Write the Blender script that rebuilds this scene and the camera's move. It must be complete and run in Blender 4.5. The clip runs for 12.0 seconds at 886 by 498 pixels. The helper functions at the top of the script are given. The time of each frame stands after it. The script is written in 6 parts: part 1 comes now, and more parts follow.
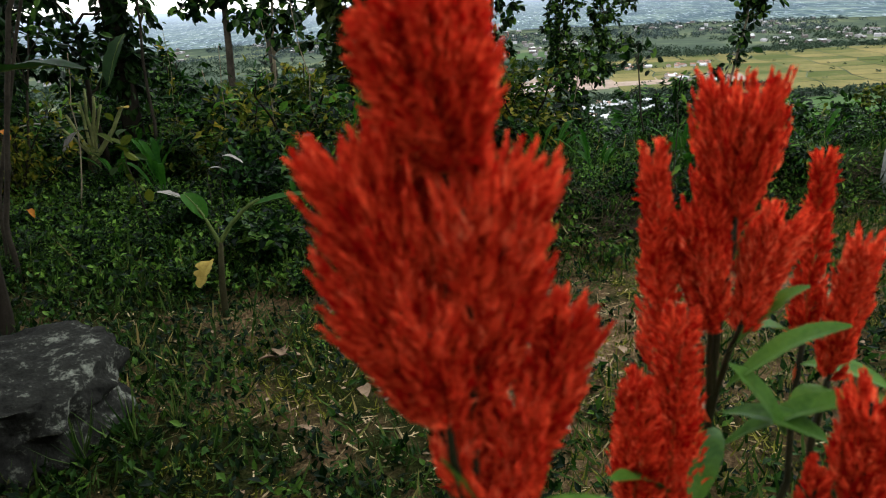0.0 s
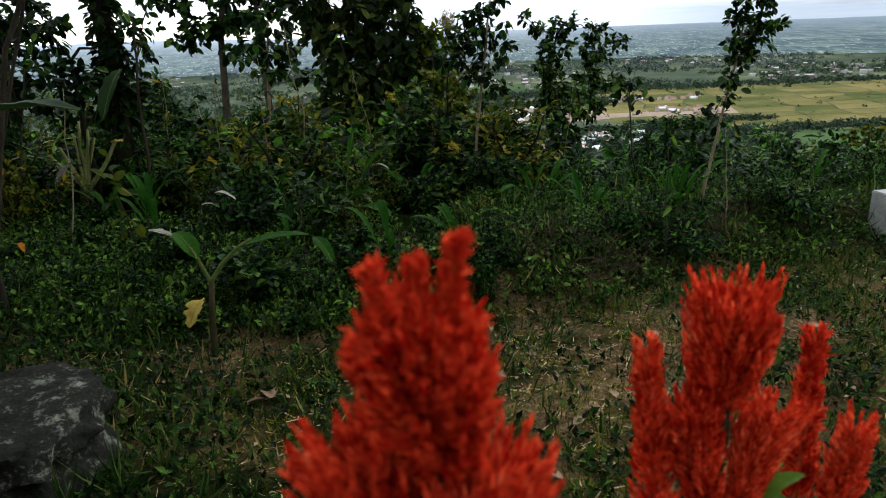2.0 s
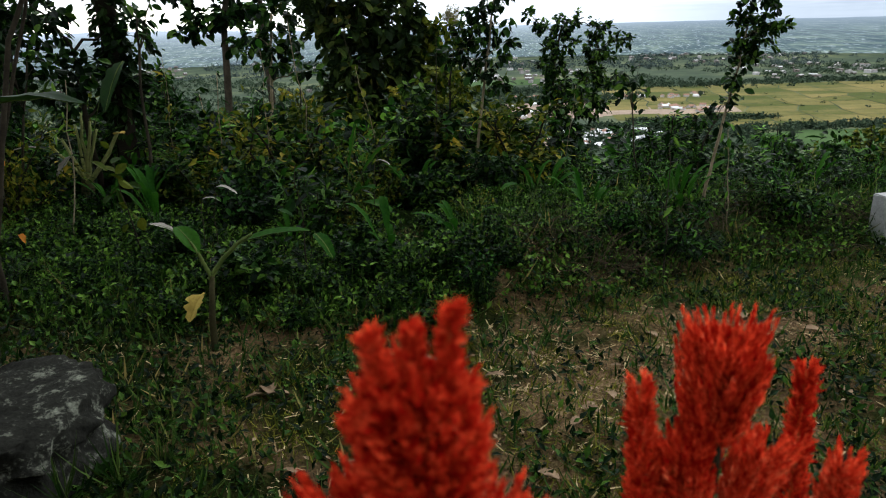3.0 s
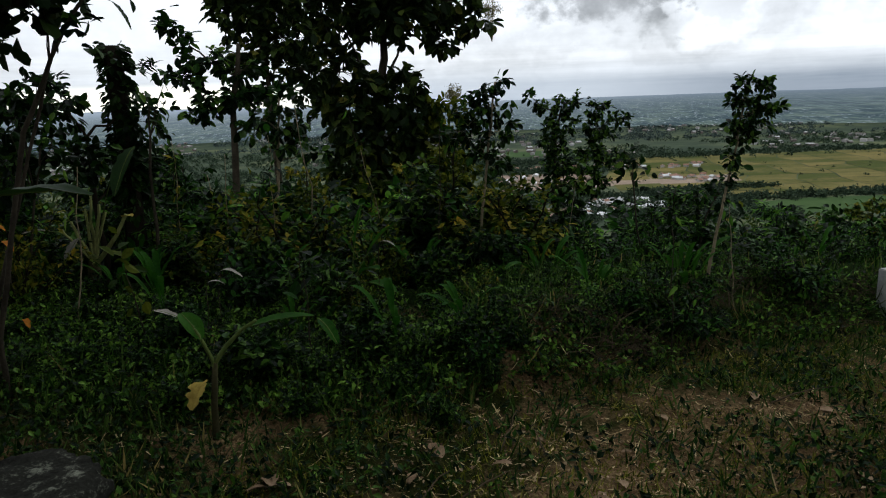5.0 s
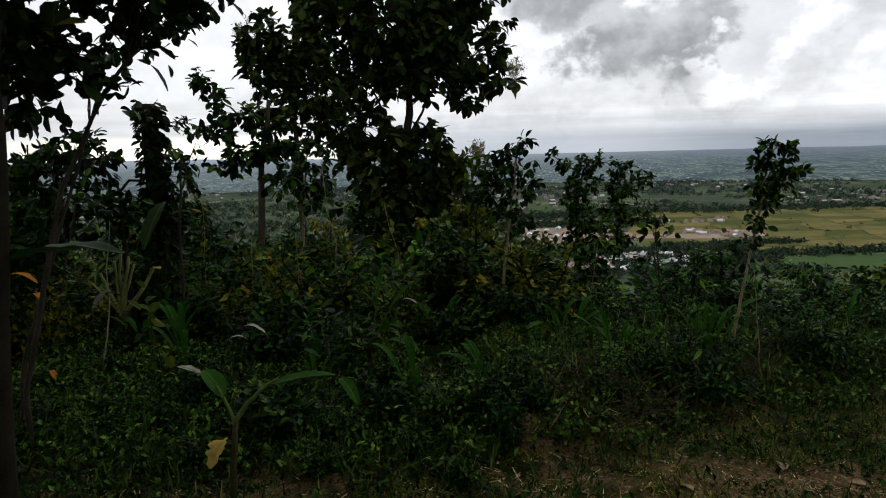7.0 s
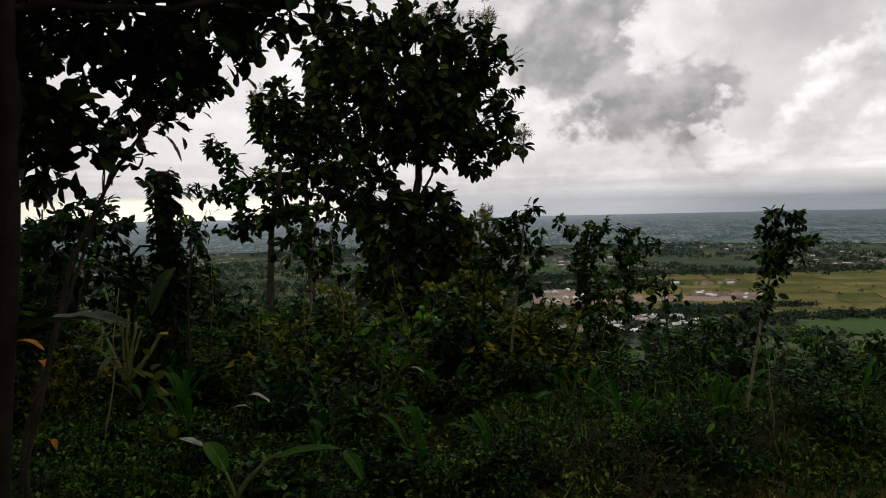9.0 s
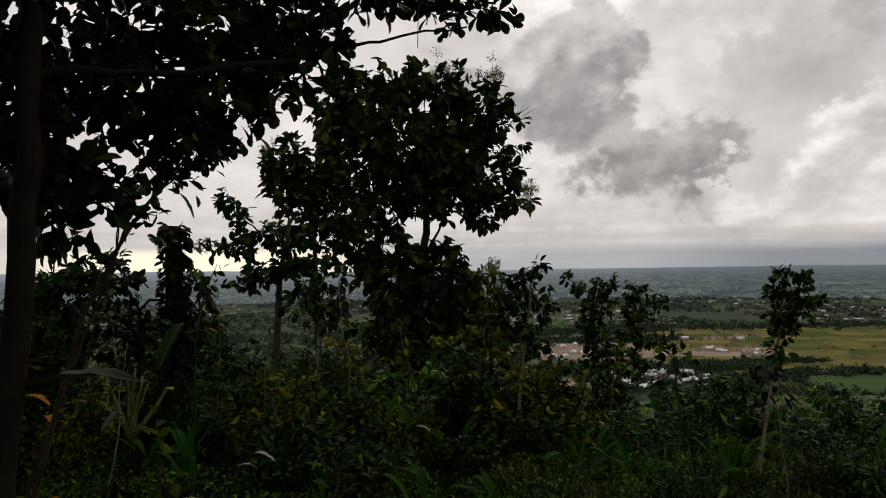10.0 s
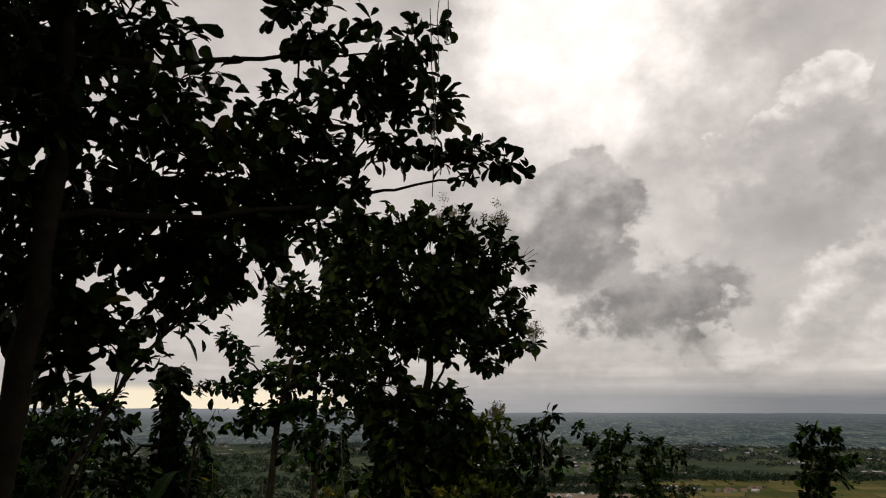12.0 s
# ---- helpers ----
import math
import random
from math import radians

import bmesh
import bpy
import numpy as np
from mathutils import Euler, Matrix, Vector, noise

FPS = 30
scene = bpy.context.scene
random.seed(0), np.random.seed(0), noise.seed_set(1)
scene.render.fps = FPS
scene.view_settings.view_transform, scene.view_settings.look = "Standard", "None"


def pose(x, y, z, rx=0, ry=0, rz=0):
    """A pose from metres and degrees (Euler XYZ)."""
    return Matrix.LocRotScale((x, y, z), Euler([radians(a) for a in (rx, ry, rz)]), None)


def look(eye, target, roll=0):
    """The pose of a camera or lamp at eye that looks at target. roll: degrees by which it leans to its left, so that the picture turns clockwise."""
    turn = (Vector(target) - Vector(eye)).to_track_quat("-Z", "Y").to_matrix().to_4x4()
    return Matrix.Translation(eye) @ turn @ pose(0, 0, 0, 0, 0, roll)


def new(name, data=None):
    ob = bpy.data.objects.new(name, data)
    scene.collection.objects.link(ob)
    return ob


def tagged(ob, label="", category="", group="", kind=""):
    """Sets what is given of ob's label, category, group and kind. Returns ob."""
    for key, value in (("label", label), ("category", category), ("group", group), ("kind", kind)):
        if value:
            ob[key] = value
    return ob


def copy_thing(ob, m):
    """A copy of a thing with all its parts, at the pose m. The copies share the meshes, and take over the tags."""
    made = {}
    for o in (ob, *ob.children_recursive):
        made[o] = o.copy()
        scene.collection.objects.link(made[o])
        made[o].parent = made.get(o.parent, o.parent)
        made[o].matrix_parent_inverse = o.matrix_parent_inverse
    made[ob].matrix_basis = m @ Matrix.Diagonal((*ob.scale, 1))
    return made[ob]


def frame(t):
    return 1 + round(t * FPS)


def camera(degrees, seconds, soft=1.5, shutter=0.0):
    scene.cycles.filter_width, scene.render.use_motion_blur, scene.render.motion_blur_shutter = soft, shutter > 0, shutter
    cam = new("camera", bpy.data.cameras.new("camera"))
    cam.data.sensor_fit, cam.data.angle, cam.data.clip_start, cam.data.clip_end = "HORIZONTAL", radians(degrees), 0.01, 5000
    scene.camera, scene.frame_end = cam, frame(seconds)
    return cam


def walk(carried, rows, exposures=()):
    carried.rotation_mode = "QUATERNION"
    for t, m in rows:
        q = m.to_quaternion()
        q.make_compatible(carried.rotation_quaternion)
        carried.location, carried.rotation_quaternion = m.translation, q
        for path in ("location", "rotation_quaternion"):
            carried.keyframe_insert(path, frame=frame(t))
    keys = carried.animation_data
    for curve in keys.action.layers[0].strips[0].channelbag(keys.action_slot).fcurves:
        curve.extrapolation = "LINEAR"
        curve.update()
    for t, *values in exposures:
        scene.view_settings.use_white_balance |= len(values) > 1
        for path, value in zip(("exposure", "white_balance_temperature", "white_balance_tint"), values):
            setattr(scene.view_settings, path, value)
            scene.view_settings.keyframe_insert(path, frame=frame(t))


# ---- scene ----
cam = camera(65.7, 12.0, soft=1.15)
PATH = [
    (0, (-0.061, -0.281, 0.689), (-0.077, 1.598, 0.005), -3.1),
    (0.5, (-0.056, -0.265, 0.714), (-0.046, 1.629, 0.072), -2.7),
    (1, (-0.052, -0.252, 0.741), (-0.041, 1.652, 0.129), -2.4),
    (1.5, (-0.058, -0.255, 0.759), (-0.045, 1.65, 0.149), -2.5),
    (2, (-0.058, -0.252, 0.777), (-0.047, 1.653, 0.17), -2.3),
    (2.5, (-0.06, -0.258, 0.787), (-0.06, 1.646, 0.173), -2.1),
    (3, (-0.056, -0.251, 0.802), (-0.047, 1.65, 0.18), -1.5),
    (5, (-0.052, -0.223, 0.896), (-0.05, 1.732, 0.472), -2.1),
    (5.5, (-0.061, -0.228, 0.913), (-0.082, 1.733, 0.521), -1.9),
    (6, (-0.061, -0.22, 0.931), (-0.103, 1.749, 0.582), -1.9),
    (6.5, (-0.055, -0.235, 0.953), (-0.107, 1.739, 0.638), -1.6),
    (7, (-0.054, -0.245, 0.974), (-0.111, 1.735, 0.699), -1.5),
    (9, (-0.042, -0.236, 1.043), (-0.12, 1.76, 0.946), -1.3),
    (9.5, (-0.04, -0.253, 1.069), (-0.12, 1.745, 1.039), -0.9),
    (10, (-0.045, -0.277, 1.093), (-0.141, 1.72, 1.149), -0.9),
    (10.5, (-0.042, -0.299, 1.113), (-0.139, 1.694, 1.251), -0.7),
    (11, (-0.062, -0.271, 1.132), (-0.154, 1.712, 1.37), -0.7),
    (11.5, (-0.096, -0.219, 1.149), (-0.186, 1.747, 1.505), -0.3),
    (12, (-0.137, -0.163, 1.179), (-0.234, 1.782, 1.635), 0.1),
]
cam.data.dof.use_dof, cam.data.dof.focus_distance, cam.data.dof.aperture_fstop = True, 9.0, 13.0
EXPOSURES = [(0.0, 2.25, 5800, 9), (1.0, 2.0, 5800, 8), (2.5, 1.8, 5850, 7), (3.0, 1.9, 5850, 7), (5.0, 0.9, 5850, 7), (7.0, 0.8, 6100, 9), (9.0, 0.56, 6500, 11), (12.0, 0.1, 6900, 13)]
walk(cam, [(t, look(eye, target, roll)) for t, eye, target, roll in PATH], EXPOSURES)

# ---- world and sun: an overcast sky with broken cloud ----
SUN_UP, SUN_TURN = 52.0, 20.0


def node(tree, kind, **values):
    n = tree.nodes.new(kind)
    for key, value in values.items():
        if key in n.inputs:
            n.inputs[key].default_value = value
    return n


def math_node(tree, op, a, b=None, clamp=False):
    n = tree.nodes.new("ShaderNodeMath")
    n.operation, n.use_clamp = op, clamp
    for i, v in enumerate((a, b)):
        if v is None:
            continue
        if isinstance(v, (int, float)):
            n.inputs[i].default_value = v
        else:
            tree.links.new(v, n.inputs[i])
    return n.outputs[0]


def ramp(tree, source, stops, ease="EASE"):
    n = tree.nodes.new("ShaderNodeValToRGB")
    n.color_ramp.interpolation = ease
    els = n.color_ramp.elements
    while len(els) < len(stops):
        els.new(0.5)
    for e, (at, c) in zip(els, stops):
        e.position, e.color = at, (*c, 1)
    tree.links.new(source, n.inputs[0])
    return n.outputs[0]


def mix_color(tree, fac, a, b, blend="MIX"):
    n = tree.nodes.new("ShaderNodeMix")
    n.data_type, n.blend_type = "RGBA", blend
    for i, v in ((0, fac), (6, a), (7, b)):
        if isinstance(v, (int, float)):
            n.inputs[i].default_value = v
        elif isinstance(v, tuple):
            n.inputs[i].default_value = (*v, 1)
        else:
            tree.links.new(v, n.inputs[i])
    return n.outputs[2]


def build_world():
    world = bpy.data.worlds.new("overcast_sky")
    scene.world = world
    world.use_nodes = True
    t = world.node_tree
    t.nodes.clear()
    out, back = t.nodes.new("ShaderNodeOutputWorld"), t.nodes.new("ShaderNodeBackground")
    t.links.new(back.outputs[0], out.inputs[0])
    sky = t.nodes.new("ShaderNodeTexSky")
    sky.sky_type, sky.sun_disc = "NISHITA", False
    sky.sun_elevation, sky.sun_rotation = radians(SUN_UP), radians(SUN_TURN)
    blue = mix_color(t, 1.0, sky.outputs[0], (0.1, 0.1, 0.1), "MULTIPLY")
    co = t.nodes.new("ShaderNodeTexCoord").outputs["Generated"]
    sep = t.nodes.new("ShaderNodeSeparateXYZ")
    t.links.new(co, sep.inputs[0])
    up = math_node(t, "MAXIMUM", sep.outputs[2], 0.0)
    azim = math_node(t, "MULTIPLY", math_node(t, "ARCTAN2", sep.outputs[0], sep.outputs[1]), 57.2958)
    elev = math_node(t, "MULTIPLY", math_node(t, "ARCSINE", sep.outputs[2]), 57.2958)

    def noise_at(kind, scale_by, shift=(0, 0, 0), squash=(1, 1, 1.25), **more):
        mp = node(t, "ShaderNodeMapping", Location=shift, Scale=squash)
        t.links.new(co, mp.inputs[0])
        n = node(t, kind, Scale=scale_by, **more)
        t.links.new(mp.outputs[0], n.inputs["Vector"])
        return n

    def span(source, a, b, c=0.0, d=1.0):
        n = t.nodes.new("ShaderNodeMapRange")
        n.interpolation_type = "SMOOTHSTEP"
        for k, v in enumerate((a, b, c, d)):
            n.inputs[k + 1].default_value = v
        t.links.new(source, n.inputs[0])
        return n.outputs[0]

    def blend(fac, a, b):
        n = t.nodes.new("ShaderNodeMix")
        for k, v in ((0, fac), (2, a), (3, b)):
            if isinstance(v, (int, float)):
                n.inputs[k].default_value = v
            else:
                t.links.new(v, n.inputs[k])
        return n.outputs[0]

    # the shapes that break up every cloud's edge: slow wander and round puffs
    wander = t.nodes.new("ShaderNodeSeparateColor")
    t.links.new(noise_at("ShaderNodeTexNoise", 6.0, (0.3, 0.1, 0.0), Detail=9.0, Roughness=0.58).outputs["Color"], wander.inputs[0])

    def puff(shift):
        n = noise_at("ShaderNodeTexVoronoi", 13.0, shift, Detail=3.0, Roughness=0.55, Lacunarity=2.3, Smoothness=0.35)
        n.feature, n.normalize = "SMOOTH_F1", True
        return n.outputs["Distance"]

    round_here = puff((0.2, 0.0, 0.0))
    lit = math_node(t, "SUBTRACT", puff((0.185, 0.0, 0.022)), round_here)
    soft_here = noise_at("ShaderNodeTexNoise", 4.2, (0.3, 0.1, 0.0), Detail=8.0, Roughness=0.52).outputs[0]
    soft_above = noise_at("ShaderNodeTexNoise", 4.2, (0.315, 0.1, 0.05), Detail=6.0, Roughness=0.5).outputs[0]
    lit = math_node(t, "ADD", math_node(t, "MULTIPLY", lit, 0.55), math_node(t, "MULTIPLY", math_node(t, "SUBTRACT", soft_here, soft_above), 0.7))
    az_w = math_node(t, "ADD", azim, math_node(t, "MULTIPLY", math_node(t, "SUBTRACT", wander.outputs[0], 0.5), 30.0))
    el_w = math_node(t, "ADD", elev, math_node(t, "MULTIPLY", math_node(t, "SUBTRACT", wander.outputs[1], 0.5), 19.0))
    el_w = math_node(t, "ADD", el_w, math_node(t, "MULTIPLY", math_node(t, "SUBTRACT", 0.32, round_here), 9.0))
    value = math_node(t, "ADD", 0.53, math_node(t, "MULTIPLY", math_node(t, "SUBTRACT", soft_here, 0.5), 0.5))
    # cloud behind cloud: each has a lit top, a grey belly and its own softness
    for az, el, wide, high, top, belly, soft, cover_by in CLOUDS:
        dx = math_node(t, "MULTIPLY", math_node(t, "SUBTRACT", az_w, az), 1 / wide)
        dy = math_node(t, "MULTIPLY", math_node(t, "SUBTRACT", el_w, el), 1 / high)
        far = math_node(t, "SQRT", math_node(t, "ADD", math_node(t, "MULTIPLY", dx, dx), math_node(t, "MULTIPLY", dy, dy)))
        mask = math_node(t, "MULTIPLY", span(far, 1.0, 1.0 - soft), cover_by)
        if soft < 0.6:
            mask = math_node(t, "MULTIPLY", mask, span(dy, -1.0, -0.3))
        shade = span(math_node(t, "ADD", dy, math_node(t, "MULTIPLY", lit, 4.5)), -0.7, 0.95, belly, top)
        value = blend(mask, value, shade)
    value = math_node(t, "ADD", value, math_node(t, "MULTIPLY", math_node(t, "MULTIPLY", lit, 0.75), value))
    # long flat layers low down
    layers = noise_at("ShaderNodeTexNoise", 1.0, (0.4, 0.2, 0.3), (3.0, 3.0, 55.0), Detail=5.0, Roughness=0.6).outputs[0]
    value = math_node(t, "MULTIPLY", value, math_node(t, "ADD", 1.0, math_node(t, "MULTIPLY", math_node(t, "SUBTRACT", layers, 0.5), span(elev, 6.0, 2.5, 0.0, 0.8))))
    tone = t.nodes.new("ShaderNodeCombineColor")
    for k, by in enumerate((1.0, 0.968, 0.945)):
        t.links.new(math_node(t, "MULTIPLY", value, by), tone.inputs[k])
    cover = mix_color(t, 0.97, blue, tone.outputs[0])
    # a grey-blue bank of rain low down, heavier to the east
    bank = math_node(t, "MULTIPLY", span(elev, 3.4, 0.3, 0.0, 1.0), span(layers, 0.25, 0.6, 1.0, 0.85))
    cover = mix_color(t, bank, cover, mix_color(t, span(azim, 9.0, 26.0), (0.31, 0.325, 0.345), (0.125, 0.148, 0.176)))
    # the clear strip over the hills, where the cloud ends
    west = t.nodes.new("ShaderNodeVectorMath")
    west.operation = "DOT_PRODUCT"
    west.inputs[1].default_value = (-0.383, 0.924, 0.0)
    t.links.new(co, west.inputs[0])
    near_west = t.nodes.new("ShaderNodeMapRange")
    near_west.inputs[1].default_value, near_west.inputs[2].default_value = math.cos(radians(16)), math.cos(radians(5))
    t.links.new(west.outputs["Value"], near_west.inputs[0])
    strip = ramp(t, up, [(0.0, (1, 1, 1)), (0.022, (1, 1, 1)), (0.036, (0, 0, 0))])
    cover = mix_color(t, math_node(t, "MULTIPLY", near_west.outputs[0], strip), cover, (0.86, 0.79, 0.62))
    t.links.new(cover, back.inputs[0])
    back.inputs[1].default_value = 1.0


# each cloud: compass bearing and height in degrees, half width, half height, brightness of top and belly, softness, cover
CLOUDS = ((9, 29, 16, 13, 1.15, 1.0, 0.8, 1.0), (-18, 14, 16, 13, 0.72, 0.6, 0.8, 0.9), (27, 18, 12, 8, 0.46, 0.40, 0.75, 0.95), (17.5, 15, 4.5, 6, 0.68, 0.6, 0.8, 0.8),
          (25.5, 22.5, 4.0, 3.4, 0.84, 0.46, 0.3, 0.8), (31, 8.5, 8, 4.8, 0.76, 0.42, 0.3, 1.0), (5.5, 9.5, 6.5, 3.2, 0.72, 0.5, 0.4, 0.9),
          (14, 5.0, 30, 2.8, 0.58, 0.46, 0.5, 0.8), (7.5, 16.0, 8.6, 6.2, 0.52, 0.23, 0.2, 1.0), (14.2, 9.0, 7.0, 4.8, 0.38, 0.2, 0.35, 1.0), (21, 6.2, 7, 2.3, 0.6, 0.42, 0.4, 0.9), (33, 20, 4, 4, 0.36, 0.3, 0.7, 0.8))
build_world()
sun = new("sun", bpy.data.lights.new("sun", "SUN"))
sun.data.energy, sun.data.angle, sun.data.color = 0.4, radians(25), (1.0, 0.95, 0.88)
sun.matrix_world = look((0, 0, 60), (0 - math.sin(radians(SUN_TURN)) * 60 * math.cos(radians(SUN_UP)), -math.cos(radians(SUN_TURN)) * 60 * math.cos(radians(SUN_UP)), 60 - 60 * math.sin(radians(SUN_UP))))

# ---- materials ----


def mat(name, dark, light, scale=6.0, rough=0.6, bump=0.0, glow_through=0.0, per_leaf=0.0, fine=60.0, spec=0.3, third=None, third_at=0.62, per_object=0.12, third_span=0.26):
    """A two-scale procedural surface. glow_through: the share of light that passes leaf or petal; per_leaf: variation from piece to piece."""
    m = bpy.data.materials.new(name)
    m.use_nodes = True
    t = m.node_tree
    bsdf, out = t.nodes["Principled BSDF"], t.nodes["Material Output"]
    co = t.nodes.new("ShaderNodeTexCoord").outputs["Object"]
    a = node(t, "ShaderNodeTexNoise", Scale=scale, Detail=4.0, Roughness=0.6)
    b = node(t, "ShaderNodeTexNoise", Scale=fine, Detail=3.0, Roughness=0.65)
    for n in (a, b):
        t.links.new(co, n.inputs["Vector"])
    f = math_node(t, "ADD", math_node(t, "MULTIPLY", a.outputs[0], 0.65), math_node(t, "MULTIPLY", b.outputs[0], 0.35))
    if per_leaf:
        isl = t.nodes.new("ShaderNodeNewGeometry").outputs["Random Per Island"]
        f = math_node(t, "ADD", f, math_node(t, "MULTIPLY", math_node(t, "SUBTRACT", isl, 0.5), per_leaf))
        ob = t.nodes.new("ShaderNodeObjectInfo").outputs["Random"]
        f = math_node(t, "ADD", f, math_node(t, "MULTIPLY", math_node(t, "SUBTRACT", ob, 0.62), per_object))
    stops = [(0.3, dark), (0.66, light)]
    if third:
        stops = [(0.3, dark), (third_at - 0.06, light), (third_at - 0.06 + third_span, third)]
    c = ramp(t, f, stops, "LINEAR")
    t.links.new(c, bsdf.inputs["Base Color"])
    bsdf.inputs["Roughness"].default_value = rough
    bsdf.inputs["Specular IOR Level"].default_value = spec
    if bump:
        bp = node(t, "ShaderNodeBump", Strength=bump, Distance=0.02)
        t.links.new(f, bp.inputs["Height"])
        t.links.new(bp.outputs[0], bsdf.inputs["Normal"])
    if glow_through:
        tr = t.nodes.new("ShaderNodeBsdfTranslucent")
        t.links.new(c, tr.inputs[0])
        mx = t.nodes.new("ShaderNodeMixShader")
        mx.inputs[0].default_value = glow_through
        t.links.new(bsdf.outputs[0], mx.inputs[1])
        t.links.new(tr.outputs[0], mx.inputs[2])
        t.links.new(mx.outputs[0], out.inputs[0])
    return m


# near-black and bright stops put shaded hollows and highlights into leaf colour
LEAF = mat("leaf_green", (0.0015, 0.007, 0.0008), (0.018, 0.062, 0.006), 1.2, 0.5, 0, 0.28, 1.0, 25, 0.05, (0.095, 0.205, 0.02), 0.75, per_object=0.4, third_span=0.32)
# this dark green also stands in for shade on the left scrub
LEAF_DEEP_SHADE = mat("leaf_deep_shade_green", (0.0015, 0.007, 0.001), (0.014, 0.042, 0.005), 1.2, 0.5, 0, 0.28, 0.9, 25, 0.06, (0.085, 0.155, 0.018), 0.76, per_object=0.2, third_span=0.32)
LEAF_TEAK = mat("teak_leaf", (0.005, 0.012, 0.002), (0.034, 0.056, 0.009), 0.5, 0.55, 0, 0.28, 0.9, 25, 0.07, (0.13, 0.11, 0.02), 0.86)
LEAF_NEAR = mat("leaf_leathery", (0.004, 0.012, 0.002), (0.024, 0.046, 0.008), 1.5, 0.45, 0, 0.2, 0.7, 25, 0.1, (0.07, 0.05, 0.01), 0.8)
LEAF_WARM = mat("leaf_yellow_green", (0.012, 0.028, 0.002), (0.09, 0.105, 0.008), 1.2, 0.6, 0, 0.34, 0.7, 25, 0.05, (0.24, 0.175, 0.016), 0.82, per_object=0.3)
LEAF_ORANGE = mat("withered_orange_leaf", (0.16, 0.055, 0.006), (0.38, 0.15, 0.014), 6, 0.7, 0.2, 0.3, 0.3, 40, 0.05)
LEAF_WISP = mat("seed_sprays", (0.14, 0.13, 0.06), (0.26, 0.23, 0.12), 1.2, 0.7, 0, 0.4, 0.5, 25, 0.2)
# herb colour also holds painted dark hollows and bright highlights
HERB = mat("herb_green", (0.002, 0.008, 0.001), (0.022, 0.058, 0.006), 1.6, 0.5, 0, 0.25, 1.0, 30, 0.06, (0.10, 0.185, 0.02), 0.76, per_object=0.35, third_span=0.32)
GRASS = mat("grass_blades", (0.010, 0.030, 0.003), (0.062, 0.105, 0.018), 1.1, 0.55, 0, 0.22, 0.9, 30, 0.05, (0.24, 0.18, 0.06), 0.94)
TURF = mat("worn_turf", (0.05, 0.062, 0.006), (0.18, 0.175, 0.024), 1.4, 0.75, 0, 0.2, 0.8, 30, 0.02, (0.36, 0.28, 0.09), 0.80)
STRAW = mat("dry_straw", (0.17, 0.12, 0.055), (0.48, 0.37, 0.2), 5, 0.8, 0, 0.1, 0.6, 60, 0.03)
BANANA = mat("banana_leaf", (0.006, 0.032, 0.003), (0.028, 0.085, 0.006), 2.5, 0.6, 0.2, 0.34, 0.1, 40, 0.03)
BANANA_PALE = mat("banana_petiole", (0.03, 0.055, 0.011), (0.11, 0.14, 0.036), 5, 0.6, 0.1, 0.1, 0.0, 60, 0.06)
BANANA_STALK = mat("pale_leaf_stalk", (0.08, 0.10, 0.03), (0.27, 0.28, 0.10), 5, 0.6, 0.1, 0.1, 0.0, 60, 0.06)
BANANA_DRY = mat("dry_banana_leaf", (0.17, 0.12, 0.022), (0.42, 0.32, 0.075), 7, 0.85, 0.3, 0.15, 0.0, 50, 0.04)
BANANA_WHITE = mat("bleached_dead_leaf", (0.11, 0.10, 0.08), (0.27, 0.25, 0.21), 8, 0.8, 0.3, 0.1, 0.0, 60, 0.2)
STEM_DARK = mat("banana_trunk", (0.012, 0.011, 0.005), (0.05, 0.046, 0.02), 4, 0.8, 0.5, 0, 0, 40, 0.03)
BARK = mat("bark_grey_brown", (0.012, 0.010, 0.007), (0.05, 0.042, 0.029), 5, 0.9, 0.8, 0, 0, 45, 0.03)
BARK_PALE = mat("bark_pale", (0.08, 0.066, 0.042), (0.24, 0.195, 0.125), 6, 0.85, 0.6, 0, 0, 50, 0.03)
BARK_DARK = mat("bark_dark", (0.007, 0.006, 0.004), (0.024, 0.02, 0.014), 5, 0.9, 0.8, 0, 0, 45, 0.02)
CREEPER = mat("creeper_leaf", (0.003, 0.011, 0.002), (0.016, 0.036, 0.006), 2, 0.6, 0, 0.15, 0.5, 30, 0.05)
# the third stop paints pinkish highlights into some bristles
PLUME = mat("red_plume", (0.46, 0.007, 0.003), (1.0, 0.125, 0.036), 30, 0.8, 0, 0.4, 0.65, 120, 0.04, (1.0, 0.33, 0.15), 0.82)
PLUME_AXIS = mat("plume_axis", (0.4, 0.04, 0.012), (0.62, 0.13, 0.03), 40, 0.7, 0, 0.1, 0, 200, 0.05)
STALK = mat("flower_stalk", (0.008, 0.008, 0.003), (0.03, 0.026, 0.01), 40, 0.6, 0.2, 0, 0, 300, 0.1)
FLOWER_LEAF = mat("flower_leaf", (0.025, 0.08, 0.008), (0.11, 0.22, 0.024), 18, 0.5, 0.1, 0.3, 0.15, 200, 0.1)
ROCK = mat("lichen_rock", (0.004, 0.004, 0.0035), (0.022, 0.022, 0.018), 8.0, 0.95, 1.0, 0, 0, 45, 0.02, (0.18, 0.19, 0.145), 0.6, third_span=0.13)
CONCRETE = mat("whitewashed_concrete", (0.15, 0.152, 0.145), (0.34, 0.345, 0.33), 3, 0.85, 0.4, 0, 0, 40, 0.25)
